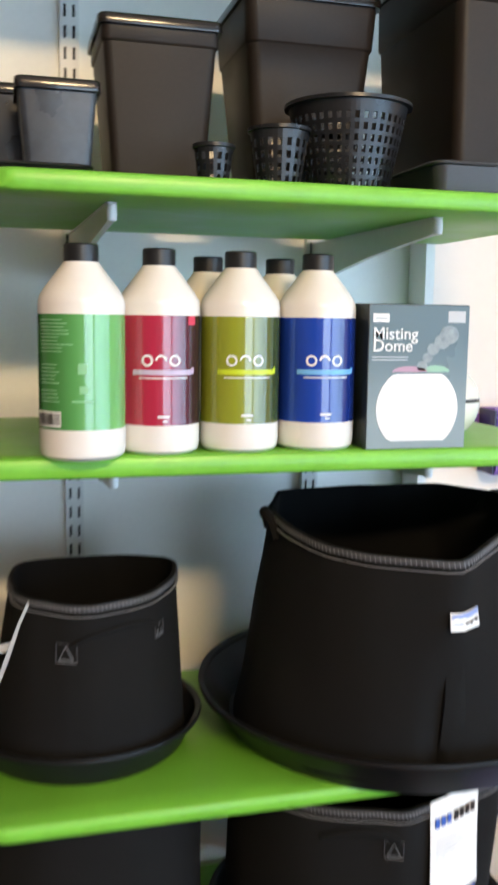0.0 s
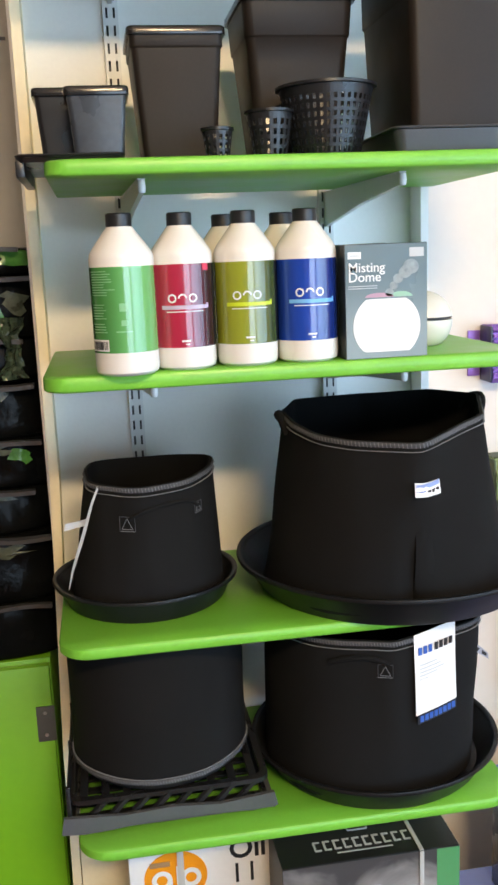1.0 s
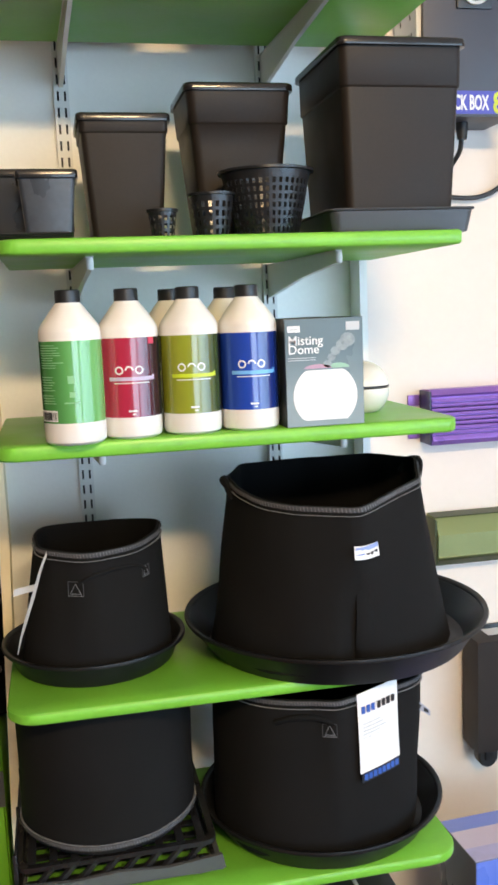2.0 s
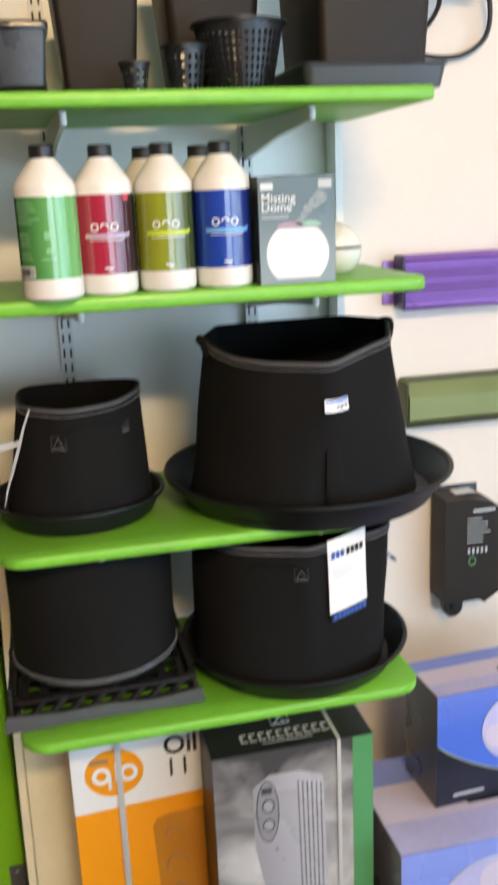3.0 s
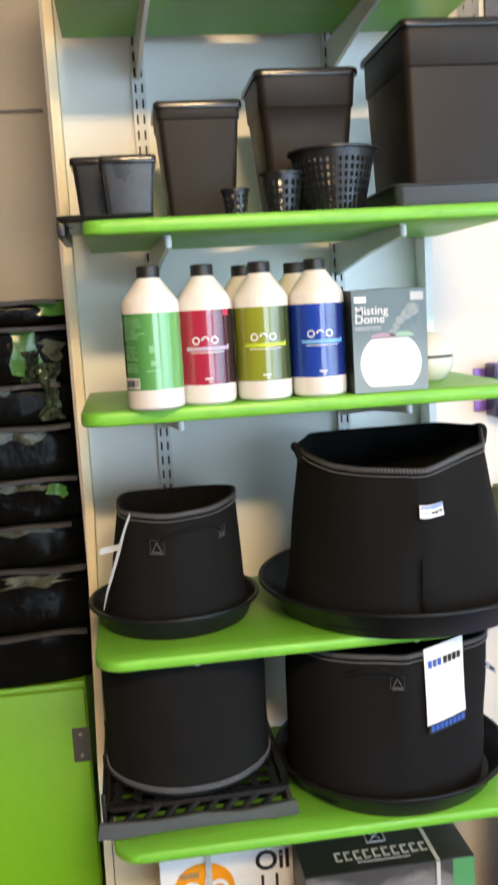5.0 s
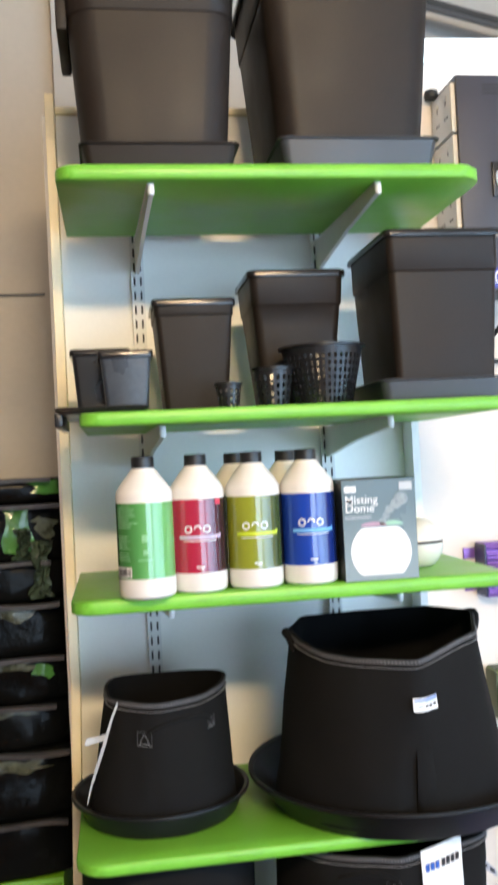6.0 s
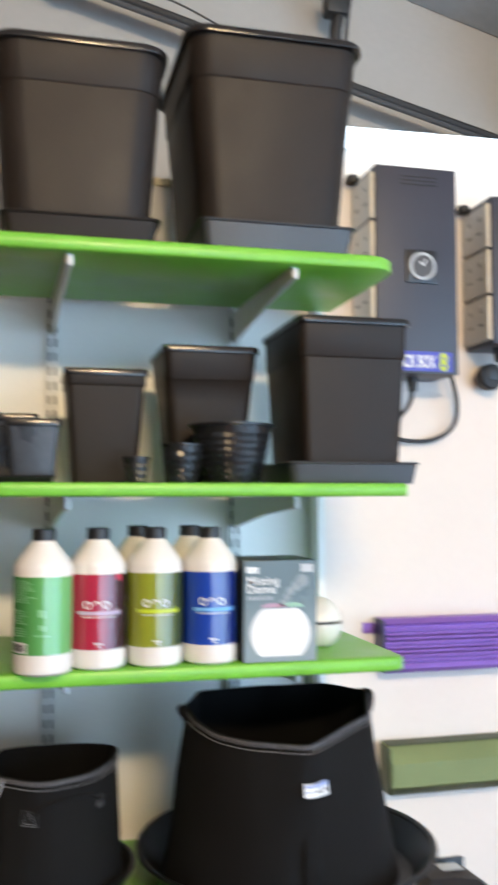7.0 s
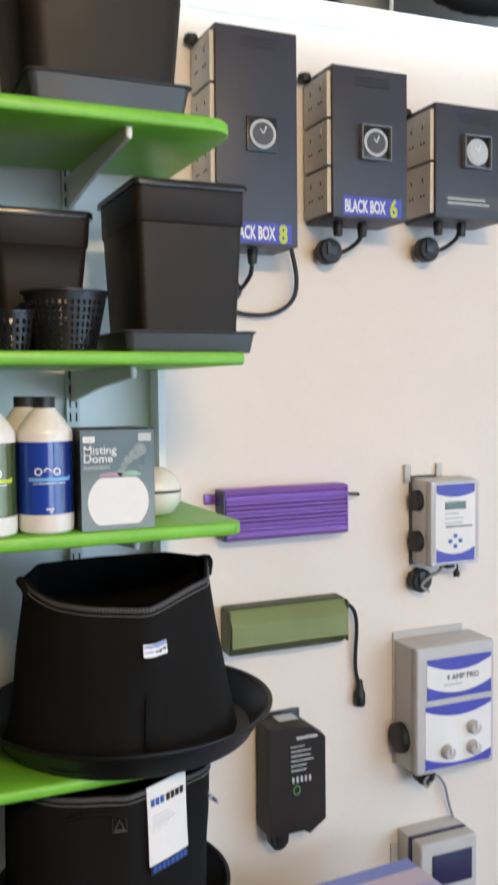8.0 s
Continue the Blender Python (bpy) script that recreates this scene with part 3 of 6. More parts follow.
# ---- bottles ----
def bottle(place, turn, low, high, accent, label, front=True):
    ob = thing("bottle", place, label, "bottle", "white plastic bottles on the shelf", turn)
    R = 0.0412
    part("body", lathe([(0, 0), (R - 0.006, 0), (R - 0.001, 0.004), (R, 0.011), (R, 0.147), (R - 0.0012, 0.153), (R - 0.006, 0.161), (0.0185, 0.183), (0.0155, 0.187), (0.0152, 0.199), (0, 0.199)], 56), BOTTLE, ob, smooth=40)
    prof = [(0, 0.186), (0.0165, 0.186), (0.0165, 0.2012), (0.0152, 0.2028), (0, 0.2028)]
    part("cap", lathe(prof, 48), CAP, ob, "black screw cap", smooth=25)
    if front:
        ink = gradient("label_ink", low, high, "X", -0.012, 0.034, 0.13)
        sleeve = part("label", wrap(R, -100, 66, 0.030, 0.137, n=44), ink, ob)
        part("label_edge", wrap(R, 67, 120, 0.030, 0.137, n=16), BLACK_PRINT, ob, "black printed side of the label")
        rr = R + 0.0005
        part("brand_mark", wrap(rr, -42, 44, 0.0795, 0.0845, n=24), accent, sleeve, "brush-stroke stripe")
        part("brand_mark", wrap(rr, 44, 49, 0.080, 0.0865, n=3), accent, sleeve)
        part("tag_line", wrap(rr, -32, 36, 0.0758, 0.0770, n=16), WHITE, sleeve)
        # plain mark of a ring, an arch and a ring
        def stroke(cx, a0, a1, name="brand_mark"):
            bm = bmesh.new()
            pts = []
            for i in range(21):
                a = radians(a0 + (a1 - a0) * i / 20)
                pts.append([(cx + r * math.cos(a), 0.0935 + r * math.sin(a)) for r in (0.0037, 0.0058)])
            def at(x, z, dr):
                t = x / R
                return Vector(((rr + dr) * math.sin(t), -(rr + dr) * math.cos(t), z))
            rings = [[at(*p[0], 0), at(*p[1], 0), at(*p[1], 0.0004), at(*p[0], 0.0004)] for p in pts]
            part(name, loft(rings, bm=bm), WHITE, sleeve)
        stroke(-0.0150, 0, 360), stroke(-0.0015, 0, 180), stroke(0.0120, 0, 360)
        part("size_mark", wrap(rr, -7, 9, 0.0375, 0.0398, n=5), WHITE, sleeve)
        part("size_mark", wrap(rr, 0, 7, 0.0335, 0.0350, n=4), WHITE, sleeve)
    else:
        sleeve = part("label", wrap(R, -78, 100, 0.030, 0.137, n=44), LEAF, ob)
        bars(10, -0.045, -0.004, 0.131, 0.0032, 0.0011, PALE_GREEN, sleeve, 0, R + 0.0005, 3)
        bars(6, -0.045, -0.012, 0.090, 0.0034, 0.0011, PALE_GREEN, sleeve, 0, R + 0.0005, 4)
        bars(4, -0.045, -0.02, 0.066, 0.0034, 0.0011, PALE_GREEN, sleeve, 0, R + 0.0005, 5)
        part("barcode", wrap(R + 0.0005, -72, -27, 0.0325, 0.047, n=10), WHITE, sleeve)
        rng = random.Random(8)
        a = -69.0
        while a < -30:
            w = rng.choice((0.7, 1.1, 1.8))
            part("barcode_bar", wrap(R + 0.001, a, a + w, 0.0345, 0.045, n=1), BLACK_PRINT, sleeve)
            a += w + rng.choice((0.9, 1.4, 2.2))
        part("leaf_mark", wrap(R + 0.0005, -4, 8, 0.082, 0.092, n=6), PALE_GREEN, sleeve)
        part("leaf_mark", wrap(R + 0.0005, -2, 9, 0.064, 0.071, n=6), PALE_GREEN, sleeve)
        part("leaf_mark", wrap(R + 0.0005, -12, 16, 0.056, 0.0575, n=6), PALE_GREEN, sleeve)
    return ob


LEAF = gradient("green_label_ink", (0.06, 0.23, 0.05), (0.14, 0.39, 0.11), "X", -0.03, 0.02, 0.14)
PALE_GREEN = material("pale_green_label_print", (0.22, 0.48, 0.23), 0.4, vary=0.08)
PINK_GREY = material("lilac_stripe_print", (0.50, 0.42, 0.55), 0.4, vary=0.15)
LIME = material("lime_stripe_print", (0.55, 0.66, 0.02), 0.4, vary=0.1)
SKY = material("light_blue_stripe_print", (0.16, 0.42, 0.72), 0.4, vary=0.1)
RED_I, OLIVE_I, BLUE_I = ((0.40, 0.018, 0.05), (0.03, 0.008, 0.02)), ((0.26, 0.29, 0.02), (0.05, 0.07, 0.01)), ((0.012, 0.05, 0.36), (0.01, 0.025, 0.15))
bottle((-0.079, -0.328, SH_C), -6, *BLUE_I, SKY, "white bottle turned to its green back label with barcode", False)
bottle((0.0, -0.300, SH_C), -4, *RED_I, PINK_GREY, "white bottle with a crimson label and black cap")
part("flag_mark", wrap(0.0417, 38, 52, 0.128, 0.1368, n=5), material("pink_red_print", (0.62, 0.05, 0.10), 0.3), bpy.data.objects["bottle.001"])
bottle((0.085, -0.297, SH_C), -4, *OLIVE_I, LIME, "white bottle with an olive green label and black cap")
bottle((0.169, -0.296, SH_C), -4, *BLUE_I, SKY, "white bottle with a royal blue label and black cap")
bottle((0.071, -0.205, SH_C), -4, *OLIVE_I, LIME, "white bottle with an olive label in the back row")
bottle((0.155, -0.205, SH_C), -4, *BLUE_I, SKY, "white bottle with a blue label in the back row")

# misting dome box and a dome beside it
mist = thing("misting_dome_box", (0.2705, -0.333, SH_C), "grey-green printed box of a misting dome", "box")
part("carton", box(-0.0575, 0.0575, 0, 0.115, 0, 0.1525, 0.0015), TEAL_DARK, mist)
# teal print, paled towards the bottom to paint in the front's sheen
face = part("front_print", flat(rect(-0.0565, 0.0565, 0.001, 0.1515), -0.0008), gradient("teal_sheen_fade", (0.21, 0.26, 0.265), (0.085, 0.125, 0.135), "Z", 0.02, 0.12), mist)
MIST = material("pale_mist_print", (0.24, 0.28, 0.29), 0.45, vary=0.5, scale=60, fine=200, bump=0.02)
dome = part("picture_dome", flat([(x * 0.047, 0.043 + z) for x, z in [(math.cos(radians(a)), 0.037 * math.sin(radians(a)) if 0 else max(-0.034, min(0.037, 0.046 * math.sin(radians(a))))) for a in range(0, 360, 8)]], -0.0014), WHITE, face)
for i, (x, z, r) in enumerate(((0.004, 0.088, 0.006), (0.010, 0.097, 0.006), (0.016, 0.106, 0.007), (0.026, 0.114, 0.009), (0.034, 0.121, 0.011))):
    part("picture_mist", flat(disc(x, z, r, r * 0.9, 20), -0.0010 - 0.0001 * i), MIST, face)
part("picture_glow", flat(disc(-0.010, 0.082, 0.020, 0.006, 24, 0, 180), -0.0010), material("pink_print", (0.45, 0.26, 0.34), 0.4), face)
part("picture_glow", flat(disc(0.020, 0.082, 0.016, 0.007, 24, 0, 180), -0.0009), material("mint_print", (0.28, 0.48, 0.34), 0.4), face)
words("Misting", 0.0178, WHITE, face, (-0.053, -0.0012, 0.116), bold=0.00015)
words("Dome", 0.0178, WHITE, face, (-0.053, -0.0012, 0.1035), bold=0.00015)
part("brand_mark", flat(rect(-0.053, -0.035, 0.1335, 0.1425), -0.0013), WHITE, face)
part("brand_mark", flat(rect(-0.0505, -0.0375, 0.1365, 0.1385), -0.0018), PALE, face)
part("stamp", flat(rect(0.032, 0.052, 0.134, 0.146), -0.0013), PALE, face)
bars(2, -0.053, -0.012, 0.097, 0.003, 0.001, PALE, face, -0.0013, seed=2)
part("flap", box(-0.056, 0.01, 0.03, 0.085, 0.1528, 0.1536, 0.0002), TEAL_DARK, mist).rotation_euler = (0, radians(-0.6), 0)

diff = thing("misting_dome", (0.374, -0.195, SH_C), "pearl white round misting dome with a dark seam", "diffuser")
prof = [(0.0, 0.0), (0.024, 0.0)] + [(0.0475 * math.cos(radians(a)), 0.040 + 0.0475 * math.sin(radians(a))) for a in range(-52, 5, 6)]
diff.scale = (0.88, 0.88, 0.93)
part("base", lathe(prof + [(0.0, 0.044)], 40), DOME, diff)
part("seam", lathe([(0.0, 0.0442), (0.0472, 0.0442), (0.0472, 0.0458), (0.0, 0.0458)], 40), BLACK_PRINT, diff, "dark seam")
part("cover", lathe([(0.0, 0.046)] + [(0.0475 * math.cos(radians(a)), 0.040 + 0.0475 * math.sin(radians(a))) for a in range(8, 90, 6)] + [(0.0, 0.0876)], 40), DOME, diff)


# ---- fabric pots and saucers ----
def saucer(place, r, h, label):
    ob = thing("saucer", place, label, "saucer", "black plant saucers")
    b = r * 0.86
    part("dish", lathe([(0, 0), (b - 0.004, 0), (b, 0.004), (r - 0.008, h - 0.0065), (r - 0.0095, h - 0.0065), (b - 0.006, 0.006), (0, 0.006)], 80), SAUCER, ob, smooth=45)
    part("rim", lathe([(r - 0.0095, h - 0.0062), (r - 0.001, h - 0.006), (r, h - 0.003), (r - 0.001, h), (r - 0.006, h), (r - 0.0095, h - 0.004), (r - 0.0095, h - 0.0062)], 80, cap_start=False, cap_end=False), SAUCER, ob, smooth=60)
    return ob


def rim_wave(seed, amount):
    rng = random.Random(seed)
    ph = [rng.uniform(0, 6.28) for _ in range(4)]
    return lambda a: amount * (math.sin(2 * a + ph[0]) + 0.6 * math.sin(3 * a + ph[1]) + 0.35 * math.sin(5 * a + ph[2]))


def fabric_pot(place, top, bottom, h, label, seed, turn=0, corners=(), rim_low=False, droop=None, group="black fabric pots", outline=None, soften=6):
    """A soft felt pot: wall, inside, double-stitched rim. corners: angles (degrees) of folded creases."""
    ob = thing("fabric_pot", place, label, "fabric pot", group, turn)
    wave = rim_wave(seed, top * (0.004 if outline else 0.012))
    folded = []
    if outline:
        rim = [Vector((r * math.cos(radians(a)), r * math.sin(radians(a)), z)) for a, r, z in outline]
        for i in range(720):
            d = Vector((math.cos(math.pi * i / 360), math.sin(math.pi * i / 360)))
            for p, q in zip(rim, rim[1:] + rim[:1]):
                det = (p.x - q.x) * d.y - (p.y - q.y) * d.x
                u = (p.x * d.y - p.y * d.x) / det if abs(det) > 1e-9 else -1
                c = p + (q - p) * u
                if -1e-6 <= u <= 1 + 1e-6 and c.x * d.x + c.y * d.y > 0:
                    folded.append((c.x * d.x + c.y * d.y, c.z))
                    break
        folded = [tuple(sum(folded[(i + k_) % 720][j] for k_ in range(-soften, soften + 1)) / (2 * soften + 1) for j in (0, 1)) for i in range(720)]

    def shape(a, r, z):
        f = z / h
        fold = 0.0
        for c, depth, width in corners:
            d = (math.degrees(a) - c + 180) % 360 - 180
            fold += depth * math.exp(-(d / width) ** 2) * (0.12 + 0.88 * f if depth > 0 else max(0, 0.72 - f) * 1.4)
        lift = (droop(a) if droop else 0) * max(0, (f - 0.55) / 0.45) ** 2
        if folded:
            fr, fz = folded[int(math.degrees(a) * 2) % 720]
            k_ = max(0, f) ** 1.1
            r, lift = r * (1 + (fr / top - 1) * k_), fz * k_
        n = noise.noise(Vector((math.cos(a) * 2.2, math.sin(a) * 2.2, z * 9 + seed))) * top * 0.02
        return r + wave(a) * (0.3 + f) + fold * r + n, z + lift

    steps = 14
    outer = [(0, 0.002), (bottom * 0.96, 0.002)] + [(bottom + (top - bottom) * (i / steps) ** 0.9, 0.012 + (h - 0.012) * i / steps) for i in range(steps + 1)]
    part("fabric_wall", lathe(outer + [(top - 0.004, h)], 96, shape, cap_end=False), FELT, ob, smooth=60)
    inner = [(top - 0.004, h), (top - 0.006, h * 0.8), (bottom - 0.008, h * 0.3), (bottom - 0.012, 0.014), (0, 0.014)]
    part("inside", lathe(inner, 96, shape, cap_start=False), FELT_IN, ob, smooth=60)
    zs = 0.016 if rim_low else h - 0.004
    rb = bottom if rim_low else top
    for dz, mat, w in ((0.0, THREAD_DARK, 0.0034), (-0.0095, THREAD, 0.0006)):
        ring = []
        for i in range(97):
            a = 2 * math.pi * i / 96
            r, z = shape(a, rb + 0.0016 + (-dz * (bottom - top) / h if not rim_low else 0), zs + (dz if not rim_low else -dz * 0.5))
            ring.append([Vector((r * math.cos(a), r * math.sin(a), z + w)), Vector(((r + 0.0012) * math.cos(a), (r + 0.0012) * math.sin(a), z)), Vector((r * math.cos(a), r * math.sin(a), z - w)), Vector(((r - 0.003) * math.cos(a), (r - 0.003) * math.sin(a), z))])
        part("rim_tape" if w > 0.002 else "seam_thread", loft(ring, False, False), mat, ob)
    bm = bmesh.new()
    count = int(2 * math.pi * rb / 0.0042)
    for i in range(count):
        a = 2 * math.pi * i / count
        r, z = shape(a, rb + 0.0028, zs)
        c = Vector((r * math.cos(a), r * math.sin(a), z))
        t, u = Vector((-math.sin(a), math.cos(a), 0)), Vector((0, 0, 1))
        o = Vector((math.cos(a), math.sin(a), 0)) * 0.0008
        p = [c + t * 0.0006 - u * 0.0032, c + t * 0.0014 - u * 0.0032, c + t * 0.0001 + u * 0.0032, c - t * 0.0007 + u * 0.0032]
        bm.faces.new([bm.verts.new(q + o) for q in p])
    part("stitching", bm, STITCH, ob, "grey zigzag stitching", smooth=0, kind="stuff")
    return ob, shape


def on_pot(shape, deg, r, z, out=0.0015):
    rr, zz = shape(radians(deg) % (2 * math.pi), r, z)
    return Vector(((rr + out) * math.cos(radians(deg)), (rr + out) * math.sin(radians(deg)), zz))


def patch(shape, prof, a0, a1, z0, z1, out=0.0015, thick=0.0008, n=8, m=4, skew=0.0, lift=0.0):
    """A piece that lies on the pot's wall between two angles and heights."""
    def pt(i, j, o):
        z = z0 + (z1 - z0) * j / m
        a = a0 + (a1 - a0) * i / n
        return on_pot(shape, a, prof(z), z + skew * (i / n - 0.5), out + o + lift * (1 - j / m))
    rings = []
    for j in range(m + 1):
        rings.append([pt(i, j, thick) for i in range(n + 1)] + [pt(i, j, 0) for i in range(n, -1, -1)])
    return loft(rings)


def triangle_stitch(pot, shape, prof, a, z, s):
    """Box and triangle seam at a handle's end, sewn in straight lines of fine thread."""
    corners = (-s, -s), (s, -s), (s, s), (-s, s)
    lines = [(p, q) for p, q in zip(corners, corners[1:] + corners[:1])] + [((-s * 0.7, -s * 0.7), (0, s * 0.8)), ((0, s * 0.8), (s * 0.7, -s * 0.7)), ((s * 0.7, -s * 0.7), (-s * 0.7, -s * 0.7))]
    for i, line in enumerate(lines):
        k_ = prof(z)
        part("handle_seam", tube([on_pot(shape, a + math.degrees(x / k_), prof(z + dz), z + dz, 0.0012) for x, dz in line], 0.00045, 4, 3), THREAD_DARK if i in (1, 2, 3) else THREAD, pot)


saucer((-0.068, -0.142, SH_D), 0.1450, 0.040, "round black plastic saucer under a small fabric pot")
saucer((0.327, -0.162, SH_D), 0.2500, 0.052, "large round black plastic saucer overhanging the shelf")
saucer((0.294, -0.160, SH_E), 0.2050, 0.047, "round black plastic saucer under a fabric pot")

# small pot on the fourth shelf
SP_T, SP_B, SP_H = 0.104, 0.119, 0.206
SMALL_RIM = ((150, 0.090, 0.000), (182, 0.086, -0.001), (222, 0.106, -0.006), (262, 0.122, -0.009), (300, 0.116, -0.006), (335, 0.110, 0.000), (8, 0.113, 0.004), (50, 0.092, -0.003), (90, 0.078, -0.005), (120, 0.082, -0.003))
small, ss = fabric_pot((-0.064, -0.148, SH_D + 0.006), SP_T, SP_B, SP_H, "small black fabric pot with a white hanging tag", 3, 0, ((262, -0.02, 5),), outline=SMALL_RIM, soften=26)
sp = lambda z: SP_B + (SP_T - SP_B) * (z / SP_H) ** 0.9
triangle_stitch(small, ss, sp, 255, 0.150, 0.011)
triangle_stitch(small, ss, sp, 312, 0.158, 0.008)
part("handle", tube([on_pot(ss, a, sp(z), z, o) for a, z, o in ((257, 0.158, 0.0), (268, 0.170, 0.001), (286, 0.176, 0.002), (302, 0.173, 0.001), (312, 0.160, 0.0))], 0.0030, 8), FELT, small)
ribbon = []
for a, z, o, w in ((232, 0.204, 0.002, 0.0016), (226, 0.175, 0.006, 0.0018), (217, 0.13, 0.009, 0.0026), (209, 0.09, 0.012, 0.0024), (203, 0.06, 0.014, 0.0016), (199, 0.030, 0.015, 0.0008)):
    c = on_pot(ss, a, sp(z), z, o)
    ribbon.append([c + Vector((-w, 0.0006, 0)), c + Vector((w, 0.0, 0)), c + Vector((w, 0.0010, 0)), c + Vector((-w, 0.0016, 0))])
tag = part("tag_strip", loft(ribbon), PALE, small, "white hanging tag seen edge-on")
part("tag_flag", flat([(-0.122, 0.126), (-0.088, 0.132), (-0.087, 0.142), (-0.119, 0.137)], -0.056, 0.001), PALE, tag)

# large pot on the fourth shelf
LP_T, LP_B, LP_H = 0.170, 0.195, 0.281
RIM = ((186, 0.164, 0.002), (205, 0.176, -0.006), (226, 0.196, -0.014), (240, 0.206, -0.017), (266, 0.222, -0.019), (316, 0.157, -0.006), (2, 0.158, 0.005), (40, 0.140, 0.004), (90, 0.115, 0.000), (145, 0.146, 0.003))
big, bs = fabric_pot((0.310, -0.184, SH_D + 0.006), LP_T, LP_B, LP_H, "large black fabric pot with a small woven brand tag", 11, 0,
                     ((264.5, -0.10, 3.6), (271, -0.03, 8)), outline=RIM)
bp_ = lambda z: LP_B + (LP_T - LP_B) * (z / LP_H) ** 0.9
loop = part("brand_tag", patch(bs, bp_, 263.5, 275.0, 0.200, 0.220, 0.002, 0.001, skew=-0.004, lift=0.006), WHITE, big, "folded woven tag with plain blue and black blocks")
part("tag_print", patch(bs, bp_, 264, 267.6, 0.2015, 0.2095, 0.0062, 0.0008, 3, 2), BLUE_PRINT, loop)
for i in range(3):
    part("tag_print", patch(bs, bp_, 268.3 + 2.1 * i, 269.9 + 2.1 * i, 0.2005, 0.209, 0.0062, 0.0008, 3, 2), BLACK_PRINT, loop)
part("tag_fold", patch(bs, bp_, 264, 274.5, 0.2125, 0.2195, 0.0045, 0.0008, 4, 2), material("pale_blue_print", (0.25, 0.33, 0.62), 0.5), loop)
fold = []
for j in range(9):
    f = j / 8
    z = 0.150 - 0.142 * f
    rise = 0.009 * math.sin(math.pi * min(1, 0.12 + 0.8 * f)) * min(1, 4 * f)
    fold.append([on_pot(bs, a, bp_(z), z, o) for a, o in ((264.7, -0.004), (265.1, rise), (267.5 + 1.5 * f, 0.55 * rise), (271.5 + 5 * f, 0.0008), (272 + 5 * f, -0.003))])
part("fold", loft(fold, False, False, closed=False), FELT, big, "pinched fold in the felt", smooth=60)
for a in (188, 4):
    part("handle", tube([on_pot(bs, a - 9, bp_(0.26), 0.255, -0.002), on_pot(bs, a - 6, bp_(0.27), 0.272, 0.003), on_pot(bs, a, bp_(0.275), 0.277, 0.006), on_pot(bs, a + 6, bp_(0.27), 0.272, 0.003), on_pot(bs, a + 9, bp_(0.26), 0.255, -0.002)], 0.007, 8), FELT, big)

TAG_GREY = material("pale_lilac_woven_tag", (0.36, 0.37, 0.45), 0.7, vary=0.12, scale=40, fine=300)
# pot with a paper label on the bottom shelf
MP_T, MP_B, MP_H = 0.162, 0.168, 0.268
mid, ms = fabric_pot((0.279, -0.168, SH_E + 0.007), MP_T, MP_B, MP_H, "black fabric pot with a white paper label", 23, 0, ((325, 0.18, 22), (268, 0.05, 7), (220, 0.05, 16)))
mp = lambda z: MP_B + (MP_T - MP_B) * (z / MP_H) ** 0.9
paper = part("paper_label", patch(ms, mp, 279.0, 303.5, 0.152, 0.276, 0.003, 0.0006, 10, 8, skew=0.010, lift=0.006), CARD_WHITE, mid, "white paper label with plain blue and black blocks")
for i, m in enumerate((BLUE_PRINT, BLUE_PRINT, BLUE_PRINT, BLACK_PRINT, BLACK_PRINT, BLACK_PRINT, BLACK_PRINT)):
    a = 281.0 + 2.9 * i + (0.8 if i > 2 else 0)
    part("label_block", patch(ms, mp, a, a + 2.1, 0.240 + 0.0011 * i, 0.2515 + 0.0011 * i, 0.0060, 0.0006, 2, 2), m, paper)
for i in range(5):
    part("print_line", patch(ms, mp, 281.5, 292 + 2 * (i % 3), 0.225 - 0.0055 * i, 0.2265 - 0.0055 * i, 0.0066, 0.0004, 3, 1, skew=0.004), PALE, paper)
part("label_foot", patch(ms, mp, 280, 303, 0.137, 0.152, 0.0095, 0.0006, 8, 2, skew=0.010), material("black_cloth_print", (0.010, 0.012, 0.02), 0.6), mid)
for i in range(8):
    part("label_block", patch(ms, mp, 281.2 + 2.7 * i, 283.2 + 2.7 * i, 0.1395 + 0.0011 * (i - 3), 0.149 + 0.0011 * (i - 3), 0.0104, 0.0005, 2, 2), BLUE_PRINT, paper)
tip = on_pot(ms, 329, mp(0.212), 0.212, 0.0) + Vector((-0.012, 0, 0))
part("brand_tag", flat([(tip.x - 0.030, tip.z + 0.014), (tip.x + 0.002, tip.z + 0.009), (tip.x + 0.024, tip.z - 0.012), (tip.x + 0.025, tip.z - 0.022), (tip.x + 0.014, tip.z - 0.014), (tip.x + 0.003, tip.z - 0.007), (tip.x - 0.028, tip.z + 0.000)], tip.y - 0.010, 0.0015), TAG_GREY, mid, "woven pale grey tag standing out")
part("label_block", flat([(tip.x + 0.006, tip.z + 0.001), (tip.x + 0.010, tip.z - 0.002), (tip.x + 0.006, tip.z - 0.007), (tip.x + 0.003, tip.z - 0.004)], tip.y - 0.0112, 0.0006), BLACK_PRINT, mid)
part("label_block", flat([(tip.x + 0.014, tip.z - 0.005), (tip.x + 0.021, tip.z - 0.011), (tip.x + 0.021, tip.z - 0.016), (tip.x + 0.013, tip.z - 0.011)], tip.y - 0.0112, 0.0006), BLACK_PRINT, mid)
part("handle", tube([on_pot(ms, a, mp(z), z, o) for a, z, o in ((236, 0.232, 0.000), (244, 0.240, 0.002), (252, 0.243, 0.003), (260, 0.240, 0.002), (266, 0.232, 0.000))], 0.0045, 8), FELT, mid)
triangle_stitch(mid, ms, mp, 264, 0.222, 0.010)

